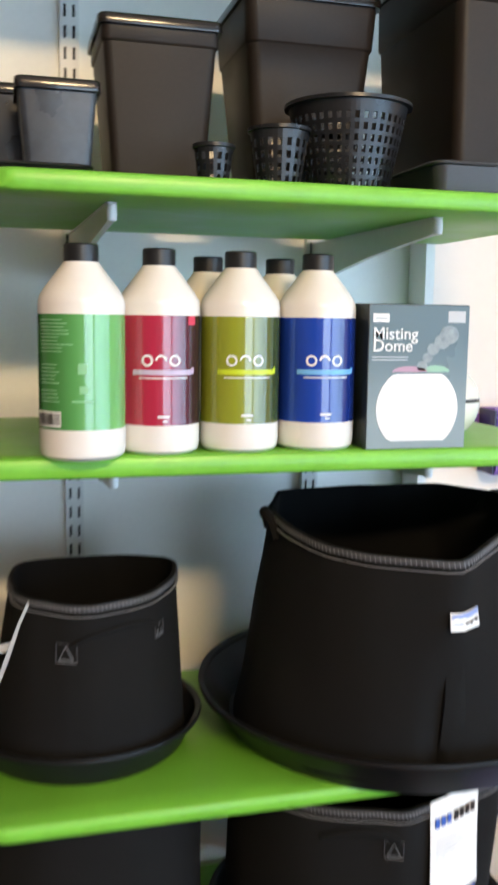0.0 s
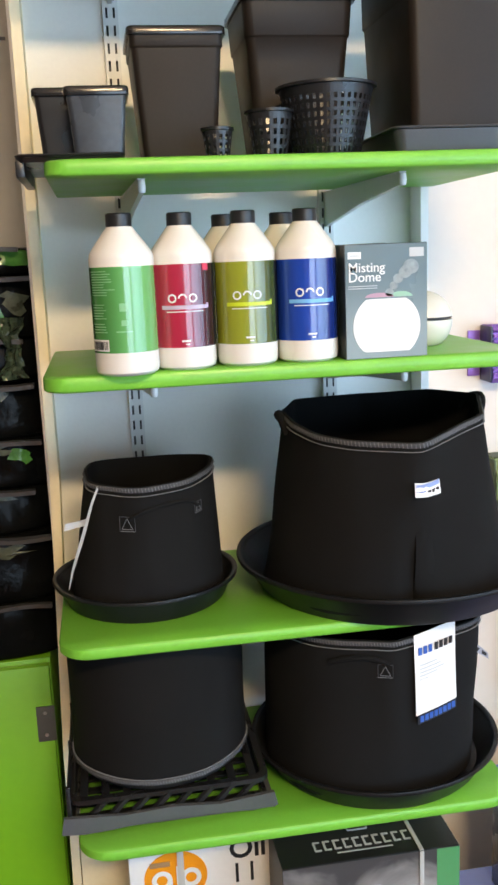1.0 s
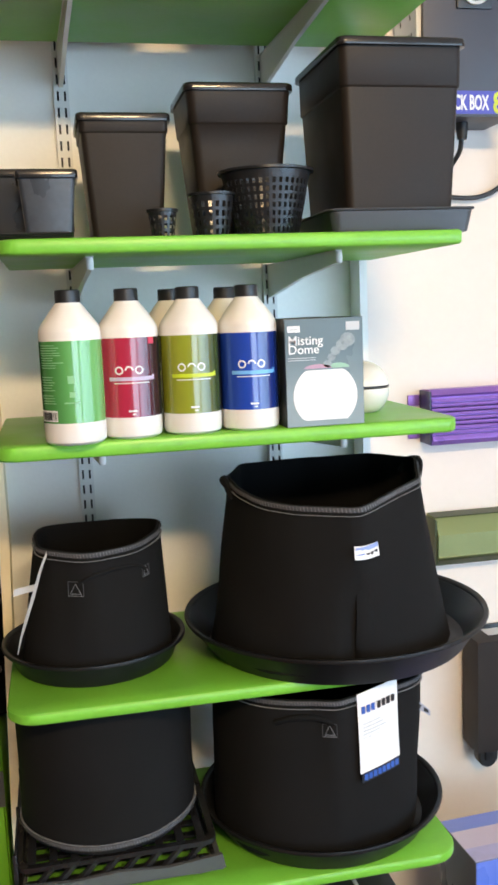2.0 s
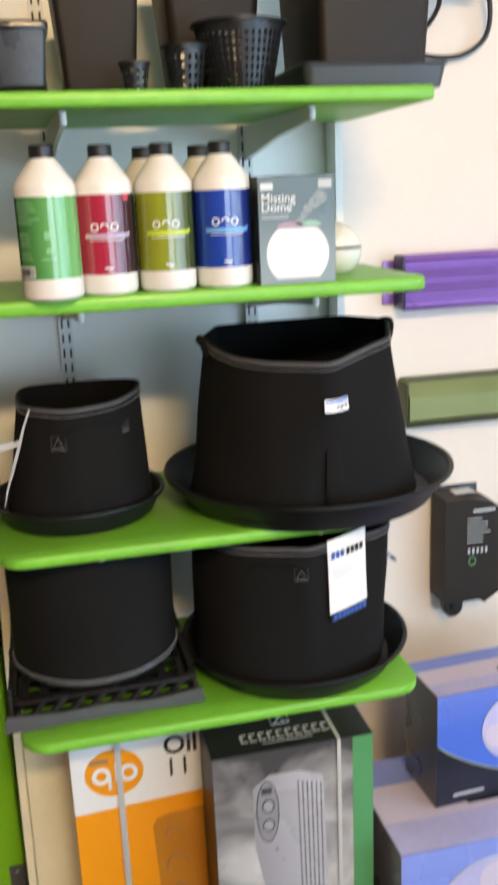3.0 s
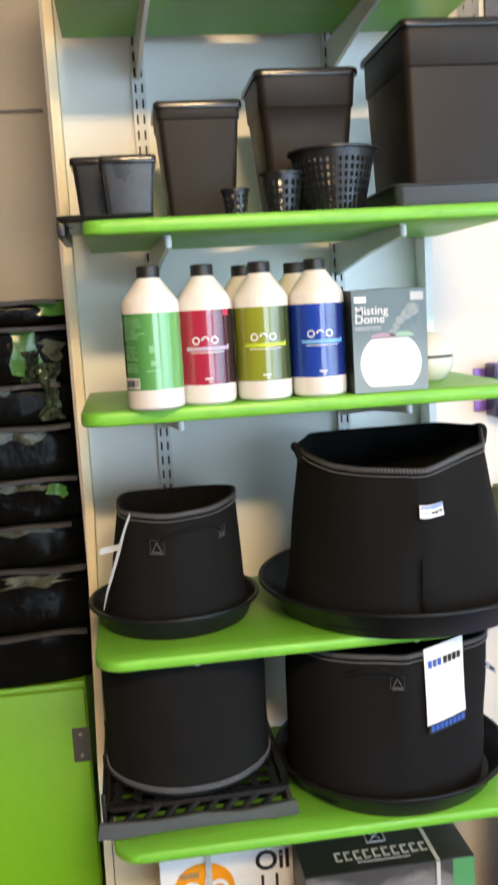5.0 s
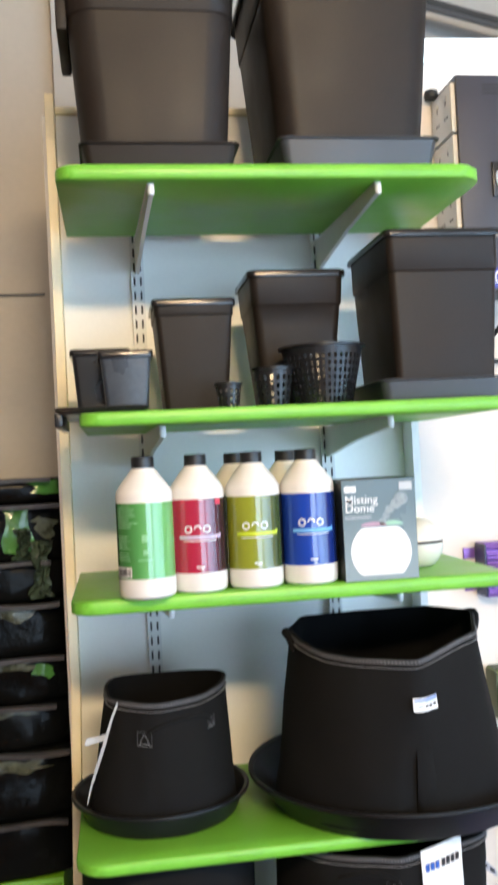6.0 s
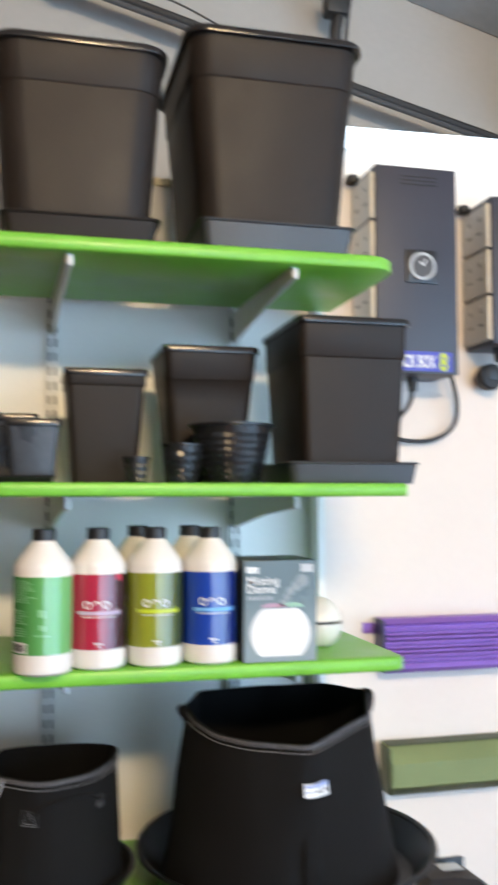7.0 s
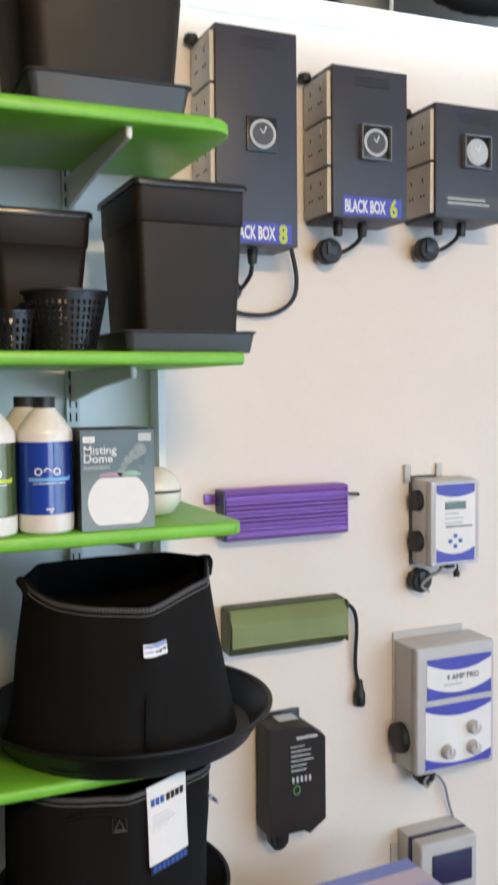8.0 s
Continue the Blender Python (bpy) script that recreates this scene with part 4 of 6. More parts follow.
# upturned pot on a tray with folded film on the bottom shelf
turned, ts = fabric_pot((-0.062, -0.145, SH_E + 0.050), 0.140, 0.139, 0.232, "black fabric pot standing upside down on film", 31, 0, ((283, 0.012, 9),), rim_low=True)
crate = thing("grid_tray", (-0.058, -0.140, SH_E + 0.0065), "black slotted plastic grid tray under a fabric pot", "tray")
part("lower_rim", loft([rrect(0.150, 0.140, 0.02, 0.0), rrect(0.150, 0.140, 0.02, 0.006), rrect(0.143, 0.133, 0.016, 0.006), rrect(0.143, 0.133, 0.016, 0.0), rrect(0.150, 0.140, 0.02, 0.0)], False, False), PLASTIC_GLOSS, crate)
part("upper_rim", loft([rrect(0.152, 0.142, 0.02, 0.036), rrect(0.152, 0.142, 0.02, 0.0435), rrect(0.141, 0.131, 0.016, 0.0435), rrect(0.141, 0.131, 0.016, 0.036), rrect(0.152, 0.142, 0.02, 0.036)], False, False), PLASTIC_GLOSS, crate)
for i in range(9):
    x = -0.128 + 0.032 * i
    part("rib", box(x - 0.006, x + 0.006, -0.135, 0.135, 0.035, 0.0425, 0.0008), PLASTIC_GLOSS, crate)
    if i < 8:
        part("brace", tube([(x, -0.137, 0.004), (x + 0.032, -0.137, 0.038)], 0.0058, 6, 1), PLASTIC_GLOSS, crate)
        part("cross_rib", box(-0.140, 0.140, -0.126 + 0.034 * i, -0.112 + 0.034 * i, 0.0005, 0.005, 0.0008), PLASTIC_GLOSS, crate)
for i in range(5):
    part("side_slat", box(-0.1515, -0.1485, -0.136, 0.128, 0.0005 + 0.0145 * i, 0.0065 + 0.0145 * i, 0.0008), PLASTIC_GLOSS, crate)
for y in (-0.140, -0.005, 0.128):
    part("post", box(-0.1535, -0.1470, y, y + 0.006, 0.0, 0.066, 0.0010), PLASTIC_GLOSS, crate)
tray = thing("grey_tray", (-0.056, -0.135, SH_E), "dark grey plastic tray with a waisted front lip", "tray")
for x0, x1, y0, y1 in ((-0.158, 0.158, -0.150, -0.128), (-0.158, 0.158, 0.118, 0.14), (-0.158, -0.140, -0.1275, 0.1175), (0.140, 0.158, -0.1275, 0.1175)):
    part("border", box(x0, x1, y0, y1, 0.0, 0.006, 0.002), GREY_PLASTIC, tray)
lip = [(-0.165, 0.004), (-0.16, 0.030), (-0.07, 0.024), (0.0, 0.028), (0.07, 0.022), (0.155, 0.030), (0.16, 0.008), (0.12, 0.004), (0.06, 0.009), (-0.02, 0.010), (-0.09, 0.003), (-0.13, -0.004)]
part("lip", loft([[Vector((x, -0.150, max(z, 0.001))) for x, z in lip], [Vector((x, -0.157, max(z, 0.001) - 0.0)) for x, z in lip]]), GREY_PLASTIC, tray, smooth=0)


# ---- square plastic pots ----
def square_pot(place, top, bottom, h, lip, label, mat=None, lip_h=None, corner=0.016, turn=0, ledge=False, depth=1.0):
    """A tapered square pot with a stepped upper band and a rolled rim; top and bottom are full widths."""
    mat = mat or PLASTIC
    ob = thing("plant_pot", place, label, "plant pot", "square black pots", turn)
    lip_h = lip_h or h * 0.2
    t, b = top / 2, bottom / 2
    zb = h - lip_h
    m = b + (t - lip - b) * zb / h
    def ring(a, z, c=corner):
        return rrect(a, a * depth, min(c, a * 0.4), z, 5)
    rings = [ring(b - 0.002, 0), ring(b, 0.002)] + [ring(b + (m - b) * i / 5, 0.002 + (zb - 0.002) * i / 5) for i in range(1, 6)]
    rings += [ring(m + 0.0012, zb + 0.0012), ring(m + 0.0022, zb + 0.003), ring(t - lip, h - 0.009)]
    part("body", loft(rings + [ring(t - lip - 0.003, h - 0.009), ring(b - 0.003, 0.004)], True, True), mat, ob, smooth=40)
    r2 = [ring(t - lip - 0.001, h - 0.0115), ring(t - 0.0002, h - 0.0112), ring(t, h - 0.0106), ring(t - 0.0003, h - 0.0022), ring(t - 0.0008, h - 0.0012), ring(t - 0.0020, h), ring(t - 0.0045, h - 0.0005), ring(t - lip - 0.0035, h - 0.006), ring(t - lip - 0.0035, h - 0.0095)]
    part("rim", loft(r2 + [r2[0]], False, False), RIM_GLOSS, ob, smooth=40)
    if ledge:
        part("grip", box(-t - 0.005, -t + 0.012, -t * 0.70, t * 0.55, h - ledge, h - 0.004, 0.005), mat, ob)
    return ob


def pot_tray(place, w, d, h, label, mat=None, flare=0.012):
    """Shallow rectangular drip tray with a turned-out edge."""
    ob = thing("drip_tray", place, label, "tray", "black drip trays")
    a, b = w / 2, d / 2
    low, wall = rrect(a - flare, b - flare, 0.012, 0), rrect(a - flare * 0.35, b - flare * 0.35, 0.014, h - 0.004)
    inner, base = rrect(a - flare * 0.35 - 0.002, b - flare * 0.35 - 0.002, 0.013, h - 0.004), rrect(a - flare - 0.002, b - flare - 0.002, 0.011, 0.004)
    part("dish", loft([low, wall, inner, base]), mat or PLASTIC, ob, smooth=40)
    edge_ = [rrect(a - flare * 0.35 - 0.002, b - flare * 0.35 - 0.002, 0.013, h - 0.0037), rrect(a - 0.0006, b - 0.0006, 0.014, h - 0.003), rrect(a, b, 0.014, h - 0.0015), rrect(a - 0.0008, b - 0.0008, 0.014, h), rrect(a - flare * 0.35 - 0.002, b - flare * 0.35 - 0.002, 0.013, h)]
    part("rim", loft(edge_ + [edge_[0]], False, False), mat or PLASTIC, ob, smooth=40)
    return ob


# top shelf
pot_tray((-0.028, -0.175, SH_A), 0.244, 0.250, 0.036, "black drip tray under a tall planter")
square_pot((-0.032, -0.170, SH_A + 0.004), 0.278, 0.222, 0.303, 0.007, "tall black plastic planter with a lighter upper band", lip_h=0.072, corner=0.045, ledge=0.088)
pot_tray((0.284, -0.152, SH_A), 0.262, 0.290, 0.046, "drip tray under the tallest planter, paled for window sheen", TRAY_SHEEN)
square_pot((0.279, -0.142, SH_A + 0.004), 0.300, 0.232, 0.348, 0.008, "tallest black plastic planter with a stepped band", lip_h=0.078, corner=0.038, depth=1.12)

# pots on the second shelf
flat_tray = pot_tray((-0.133, -0.195, SH_B + 0.001), 0.140, 0.22, 0.010, "flat black tray sticking out past the shelf", PLASTIC_GLOSS, 0.005)
part("turned_edge", box(-0.070, -0.058, -0.10, 0.10, -0.018, 0.004, 0.003), PLASTIC_GLOSS, flat_tray)
square_pot((-0.095, -0.232, SH_B + 0.006), 0.084, 0.064, 0.091, 0.003, "small square black pot with a pale scuffed face", SCUFFED, 0.012, 0.007)
square_pot((-0.134, -0.118, SH_B + 0.006), 0.098, 0.076, 0.108, 0.003, "small square black pot behind its neighbour", PLASTIC_GLOSS, 0.012, 0.008)
square_pot((0.020, -0.130, SH_B), 0.137, 0.102, 0.187, 0.004, "square black plastic pot of middle height", lip_h=0.028, corner=0.010)
square_pot((0.192, -0.118, SH_B), 0.166, 0.116, 0.230, 0.004, "taller square black plastic pot with a plain band", lip_h=0.058, corner=0.014)
square_pot((0.405, -0.192, SH_B + 0.004), 0.192, 0.160, 0.263, 0.005, "large square black plastic pot standing in a tray", lip_h=0.066, corner=0.012, depth=1.24)
pot_tray((0.400, -0.196, SH_B), 0.224, 0.246, 0.034, "square drip tray under a large pot, paled for window sheen", TRAY_SHEEN, 0.009)


def net_pot(place, top, bottom, h, rows, cols, label):
    """Round basket with open slots between ribs and hoops, and a flat rim."""
    ob = thing("net_pot", place, label, "net pot", "round net pots")
    bm = bmesh.new()
    rad = lambda z: bottom + (top - bottom) * z / h
    n = cols * 2
    def quad(a0, a1, z0, z1):
        pts = []
        for a, z in ((a0, z0), (a1, z0), (a1, z1), (a0, z1)):
            r = rad(z)
            pts.append((r * math.cos(a), r * math.sin(a), z))
        bm.faces.new([bm.verts.new(p) for p in pts])
    z0, z1 = 0.06 * h, 0.88 * h
    cuts = [0.0]
    for i in range(rows):
        s = z0 + (z1 - z0) * i / rows
        cuts += [s, s + (z1 - z0) / rows * 0.62]
    cuts.append(h)
    for j in range(len(cuts) - 1):
        for i in range(n):
            if j % 2 == 1 and i % 2 == 1:
                continue
            quad(2 * math.pi * i / n, 2 * math.pi * (i + 1) / n, cuts[j], cuts[j + 1])
    bmesh.ops.remove_doubles(bm, verts=bm.verts, dist=1e-5)
    g = bmesh.ops.extrude_face_region(bm, geom=bm.faces[:])
    for v in g["geom"]:
        if isinstance(v, bmesh.types.BMVert):
            v.co.x, v.co.y = v.co.x * 0.965, v.co.y * 0.965
    part("basket", bm, PLASTIC_GLOSS, ob, smooth=0)
    part("base", lathe([(0, 0), (bottom, 0), (bottom, 0.002), (0, 0.002)], 32), PLASTIC_GLOSS, ob)
    part("rim", lathe([(top * 0.95, h - 0.004), (top * 1.07, h - 0.003), (top * 1.07, h + 0.0005), (top * 0.95, h + 0.001), (top * 0.95, h - 0.004)], 48, cap_start=False, cap_end=False), PLASTIC_GLOSS, ob)
    return ob


net_pot((0.213, -0.256, SH_B), 0.0645, 0.045, 0.093, 7, 40, "large round black net pot")
net_pot((0.129, -0.280, SH_B), 0.031, 0.022, 0.060, 4, 18, "middle-sized round black net pot")
net_pot((0.058, -0.286, SH_B), 0.0205, 0.015, 0.039, 3, 14, "smallest round black net pot")


# ---- cartons on the floor ----
rad = thing("radiator_box", (0.2625, -0.252, FLOOR), "printed carton of an oil filled radiator, strapped", "box", turn=0)
W2, H2, D2 = 0.1430, 0.639, 0.20
part("carton", box(-W2, W2, 0, D2, 0, H2, 0.002), BLACK_PRINT, rad)
front = part("front_print", flat(rect(-W2 + 0.001, W2 - 0.001, 0.001, H2 - 0.001), -0.0008), SMOKE, rad, "smoky grey printed front")
part("green_band", flat(rect(0.105, W2 - 0.001, 0.02, H2 - 0.001), -0.0014), GREEN_CARD, front)
part("green_band", flat([(-W2 + 0.001, 0.001), (W2 - 0.001, 0.001), (W2 - 0.001, 0.13), (0.105, 0.13), (0.104, 0.085), (0.09, 0.066), (0.03, 0.062), (0.014, 0.05), (0.006, 0.014), (-W2 + 0.001, 0.012)], -0.0016), GREEN_CARD, front)
part("black_band", flat([(-W2 + 0.001, 0.013), (0.004, 0.015), (0.012, 0.052), (0.03, 0.064), (0.088, 0.068), (0.102, 0.087), (0.104, 0.212), (-W2 + 0.001, 0.196)], -0.0012), BLACK_PRINT, front)
part("moss_print", flat([(-W2 + 0.001, 0.197), (0.104, 0.213), (0.104, 0.236), (0.03, 0.222), (-W2 + 0.001, 0.216)], -0.0011), MOSS, front)
body = [(-0.075, 0.57), (-0.045, 0.592), (0.01, 0.590), (0.05, 0.575), (0.058, 0.30), (0.052, 0.235), (-0.035, 0.218), (-0.053, 0.24), (-0.058, 0.36), (-0.074, 0.45)]
radiator = part("picture_radiator", flat(body, -0.0013), RAD_GREY, front, "picture of a grey radiator")
for i in range(6):
    part("picture_fin", flat([(0.004 + 0.0082 * i, 0.572 - 0.002 * i), (0.0062 + 0.0082 * i, 0.572 - 0.002 * i), (0.0108 + 0.0076 * i, 0.242 + 0.003 * i), (0.0086 + 0.0076 * i, 0.242 + 0.003 * i)], -0.0018), RAD_FIN, radiator)
panel = part("picture_panel", flat(disc(-0.050, 0.520, 0.0205, 0.062, 32), -0.0018), RAD_DARK, radiator, "dark outlined control panel")
part("picture_panel_face", flat(disc(-0.050, 0.520, 0.0185, 0.060, 32), -0.0021), RAD_MID, panel)
for z, rz in ((0.532, 0.014), (0.494, 0.012)):
    part("picture_dial", flat(disc(-0.049, z, 0.0115, rz, 24), -0.0025), RAD_DARK, panel)
    part("picture_dial_face", flat(disc(-0.049, z, 0.0088, rz * 0.76, 24), -0.0028), RAD_GREY, panel)
part("picture_switch", flat(rect(-0.060, -0.042, 0.556, 0.568), -0.0025), RAD_DARK, panel)
part("picture_light", flat(disc(-0.036, 0.442, 0.004, n=16), -0.0018), RAD_MID, radiator)
part("picture_vent", flat([(-0.048, 0.232), (-0.048, 0.285), (-0.042, 0.308), (-0.030, 0.318), (-0.018, 0.300), (-0.010, 0.262), (-0.010, 0.236)], -0.0018), RAD_MID, radiator)
part("picture_vent_inner", flat([(-0.040, 0.234), (-0.040, 0.272), (-0.033, 0.284), (-0.024, 0.272), (-0.022, 0.236)], -0.0021), RAD_DARK, radiator)
part("picture_cable", flat([(-0.006, 0.218), (-0.002, 0.218), (0.000, 0.196), (-0.004, 0.196)], -0.0018), BLACK_PRINT, radiator)
for x, z in ((-0.070, 0.215), (0.010, 0.208), (0.075, 0.245)):
    part("picture_wheel", flat(disc(x, z, 0.013, 0.011, 20), -0.002), BLACK_PRINT, radiator)
part("picture_foot", flat([(0.035, 0.238), (0.075, 0.250), (0.078, 0.243), (0.04, 0.23)], -0.0019), RAD_DARK, radiator)
words("Oil Filled", 0.049, WHITE, front, (-0.112, -0.0022, 0.157), stretch=0.97)
words("Radiator", 0.048, WHITE, front, (-0.112, -0.0022, 0.114), stretch=1.02, bold=0.0012)
for i, line in enumerate(("Thermostatic control", "8 settings", "Castor wheels", "Cord storage")):
    words(line, 0.0112, WHITE, front, (-0.102, -0.0019, 0.066 - 0.0115 * i), bold=0.0002)
    part("bullet", flat(disc(-0.1085, 0.0690 - 0.0115 * i, 0.0014, n=10), -0.0019), WHITE, front)
part("brand_mark", flat([(0.055, 0.045), (0.068, 0.053), (0.081, 0.045), (0.081, 0.028), (0.055, 0.028)], -0.0022), WHITE, front)
for i in range(10):
    part("brand_mark", flat(rect(0.016 + 0.0108 * i, 0.0235 + 0.0108 * i, 0.0185, 0.0205), -0.0022), PALE, front)
    part("brand_mark", flat(rect(0.016 + 0.0108 * i, 0.0180 + 0.0108 * i, 0.0207, 0.0250), -0.0022), PALE, front)
part("top_print", box(-W2 + 0.001, W2 - 0.001, 0.001, D2 - 0.001, H2 + 0.0002, H2 + 0.0008, 0), BLACK_PRINT, rad)
for i in range(10):
    for y0, y1 in ((0.030, 0.034), (0.050, 0.054)):
        part("brand_mark", box(-0.084 + 0.0162 * i, -0.0725 + 0.0162 * i, y0, y1, H2 + 0.0009, H2 + 0.0014, 0), PALE, rad)
    part("brand_mark", box(-0.084 + 0.0162 * i, -0.0805 + 0.0162 * i, 0.0342, 0.0498, H2 + 0.0009, H2 + 0.0014, 0), PALE, rad)
part("brand_mark", box(-0.050, 0.040, 0.020, 0.0225, H2 + 0.0009, H2 + 0.0014, 0), PALE, rad)
for pts in (((-0.020, 0.072), (-0.020, 0.105)), ((0.012, 0.072), (0.012, 0.105)), ((-0.024, 0.103), (-0.004, 0.122)), ((-0.004, 0.122), (0.016, 0.103)), ((-0.020, 0.072), (0.012, 0.072)), ((-0.012, 0.080), (0.004, 0.098)), ((0.004, 0.080), (-0.012, 0.098))):
    part("brand_mark", tube([(x, y, H2 + 0.0010) for x, y in pts], 0.0016, 4, 2), PALE, rad)
part("strap", box(0.076, 0.083, -0.0035, -0.0022, 0.0, H2, 0.0003), STRAP, rad, "clear white packing strap")
part("strap", box(0.076, 0.083, -0.003, D2, H2 + 0.0018, H2 + 0.0026, 0.0003), STRAP, rad, "clear white packing strap")

orange = thing("heater_box", (0.036, -0.126, FLOOR), "orange and white strapped carton of an oil heater", "box")
WO, HO = 0.158, 0.635
part("carton", box(-WO, WO, 0, 0.14, 0, HO, 0.002), CARD_WHITE, orange)
of = part("orange_print", flat([(-WO, 0.001), (WO, 0.001), (WO, 0.494), (-WO, 0.478)], -0.0008), ORANGE, orange)
part("white_print", flat([(-WO, 0.4795), (WO, 0.4955), (WO, HO - 0.001), (-WO, HO - 0.001)], -0.0009), CARD_WHITE, orange)
logo = part("round_mark", flat(disc(-0.083, 0.553, 0.052, 0.046, 48), -0.0016), ORANGE, orange, "orange roundel with plain white shapes")
for x in (-0.106, -0.058):
    bm = bmesh.new()
    pts = [[(x + r * math.cos(radians(a)), 0.550 + r * math.sin(radians(a))) for r in (0.009, 0.017)] for a in range(0, 361, 15)]
    loft([[Vector((p[0][0], -0.002, p[0][1])), Vector((p[1][0], -0.002, p[1][1])), Vector((p[1][0], -0.0026, p[1][1])), Vector((p[0][0], -0.0026, p[0][1]))] for p in pts], False, False, bm=bm)
    part("brand_mark", bm, WHITE, logo)
bars(1, -0.125, -0.085, 0.574, 0.01, 0.009, CARD_BROWN, logo, -0.0024, seed=5)
part("brand_mark", flat(rect(-0.095, -0.089, 0.522, 0.550), -0.0031), WHITE, logo)
part("brand_mark", flat(rect(-0.082, -0.076, 0.536, 0.573), -0.0031), WHITE, logo)
words("Oil", 0.050, BLACK_PRINT, orange, (0.006, -0.0016, 0.572), bold=0.0010)
words("11", 0.050, BLACK_PRINT, orange, (0.006, -0.0016, 0.528))
pic = part("picture_heater", flat([(-0.022, 0.432), (-0.014, 0.446), (0.010, 0.452), (0.120, 0.458), (0.128, 0.440), (0.120, 0.070), (0.110, 0.056), (0.012, 0.044), (0.000, 0.052), (-0.006, 0.075)], -0.0014), ORANGE_DARK, orange, "dark orange picture of a heater")
part("picture_side", flat([(0.072, 0.450), (0.118, 0.453), (0.116, 0.070), (0.078, 0.062)], -0.0017), CARD_BROWN, pic)
for x, z, r in ((0.014, 0.412, 0.012), (0.020, 0.345, 0.020), (0.024, 0.292, 0.012)):
    part("picture_dial", tube([(x + r * math.cos(a), -0.0022, z + r * math.sin(a)) for a in [i * 0.5 for i in range(9)]], 0.0016, 5, 3), CARD_BROWN, pic)
part("picture_line", tube([(0.018, -0.0022, 0.116), (0.048, -0.0022, 0.120), (0.062, -0.0022, 0.100), (0.068, -0.0022, 0.068)], 0.0026, 5, 4), BLACK_PRINT, pic)
part("picture_line", tube([(0.022, -0.0022, 0.098), (0.042, -0.0022, 0.100), (0.050, -0.0022, 0.078)], 0.0018, 5, 4), BLACK_PRINT, pic)
part("picture_line", tube([(0.012, -0.0022, 0.058), (0.060, -0.0022, 0.062)], 0.0018, 5, 2), BLACK_PRINT, pic)
part("strap", box(-0.080, -0.069, -0.0044, -0.003, 0.0, HO, 0.0003), STRAP, orange, "white packing strap")
part("strap", box(-0.080, -0.069, -0.0036, 0.14, HO + 0.0004, HO + 0.0012, 0.0003), STRAP, orange, "white packing strap")


def fan_box(place, w, h, d, label, turn=0):
    ob = thing("fan_box", place, label, "box", "blue fan cartons", turn)
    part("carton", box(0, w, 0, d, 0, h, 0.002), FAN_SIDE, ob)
    f = part("front_print", flat(rect(0.001, w - 0.001, 0.001, h - 0.001), -0.0008), FAN_BLUE, ob, "blue printed front")
    swoop = [(0.001, 0.001), (w - 0.001, 0.001), (w - 0.001, h * 0.10)] + [(w * (1 - i / 16), h * (0.10 + 0.46 * (i / 16) ** 3)) for i in range(1, 17)]
    swoop[-1] = (0.001, h * 0.56)
    part("dark_sweep", flat(swoop, -0.0012), FAN_DARK, f)
    part("sweep_line", tube([(max(0.003, x), -0.0014, z) for x, z in swoop[3:]], h * 0.006, 4, 2), SWEEP, f)
    cx, cz, r = w * 0.40, h * 0.62, min(w * 0.27, h * 0.29)
    pic = part("picture_fan", flat(disc(cx, cz, r, r, 56), -0.0016), FAN_PALE, f, "pale picture of a desk fan")
    for k_ in range(3):
        a = radians(80 + 120 * k_)
        lobe = []
        for i in range(28):
            b = 2 * math.pi * i / 28
            u, v = 0.52 * r + 0.40 * r * math.cos(b), 0.36 * r * math.sin(b) * (1 + 0.35 * math.cos(b))
            lobe.append((cx + u * math.cos(a) - v * math.sin(a), cz + u * math.sin(a) + v * math.cos(a)))
        part("picture_blade", flat(lobe, -0.0021 - 0.0001 * k_), FAN_LIGHT, pic)
    part("picture_hub", flat(disc(cx, cz, r * 0.2, r * 0.2, 24), -0.0026), FAN_LIGHT, pic)
    bm = tube([(cx + r * math.cos(i * 0.2), -0.0020, cz + r * math.sin(i * 0.2)) for i in range(33)], r * 0.012, 4, 2)
    part("picture_guard", bm, PALE, pic)
    bars(1, w * 0.09, w * 0.30, h * 0.075, 0.01, h * 0.022, PALE, f, -0.0018, seed=9)
    part("top_print", box(0.001, w - 0.001, 0.001, d * 0.30, h + 0.0003, h + 0.0009, 0), FAN_PALE, ob)
    part("top_print", box(0.001, w - 0.001, d * 0.302, d * 0.70, h + 0.0003, h + 0.0009, 0), FAN_LIGHT, ob)
    part("top_print", box(0.001, w - 0.001, d * 0.702, d - 0.001, h + 0.0003, h + 0.0009, 0), FAN_BLUE2, ob)
    part("brand_mark", box(w * 0.38, w * 0.75, d * 0.36, d * 0.44, h + 0.0012, h + 0.0018, 0), BLACK_PRINT, ob)
    return ob


SWEEP = material("pale_green_print", (0.34, 0.38, 0.20), 0.4, vary=0.08)
FAN_LIGHT = material("pale_pink_print", (0.60, 0.52, 0.63), 0.4, vary=0.05)
FAN_BLUE2 = material("plain_blue_print", (0.22, 0.28, 0.66), 0.4, vary=0.06)
fan_box((0.442, -0.313, FLOOR), 0.46, 0.424, 0.27, "large blue and black carton of a fan")
fan_box((0.557, -0.209, FLOOR + 0.4460), 0.40, 0.232, 0.13, "smaller blue carton of a fan lying on another", 3)

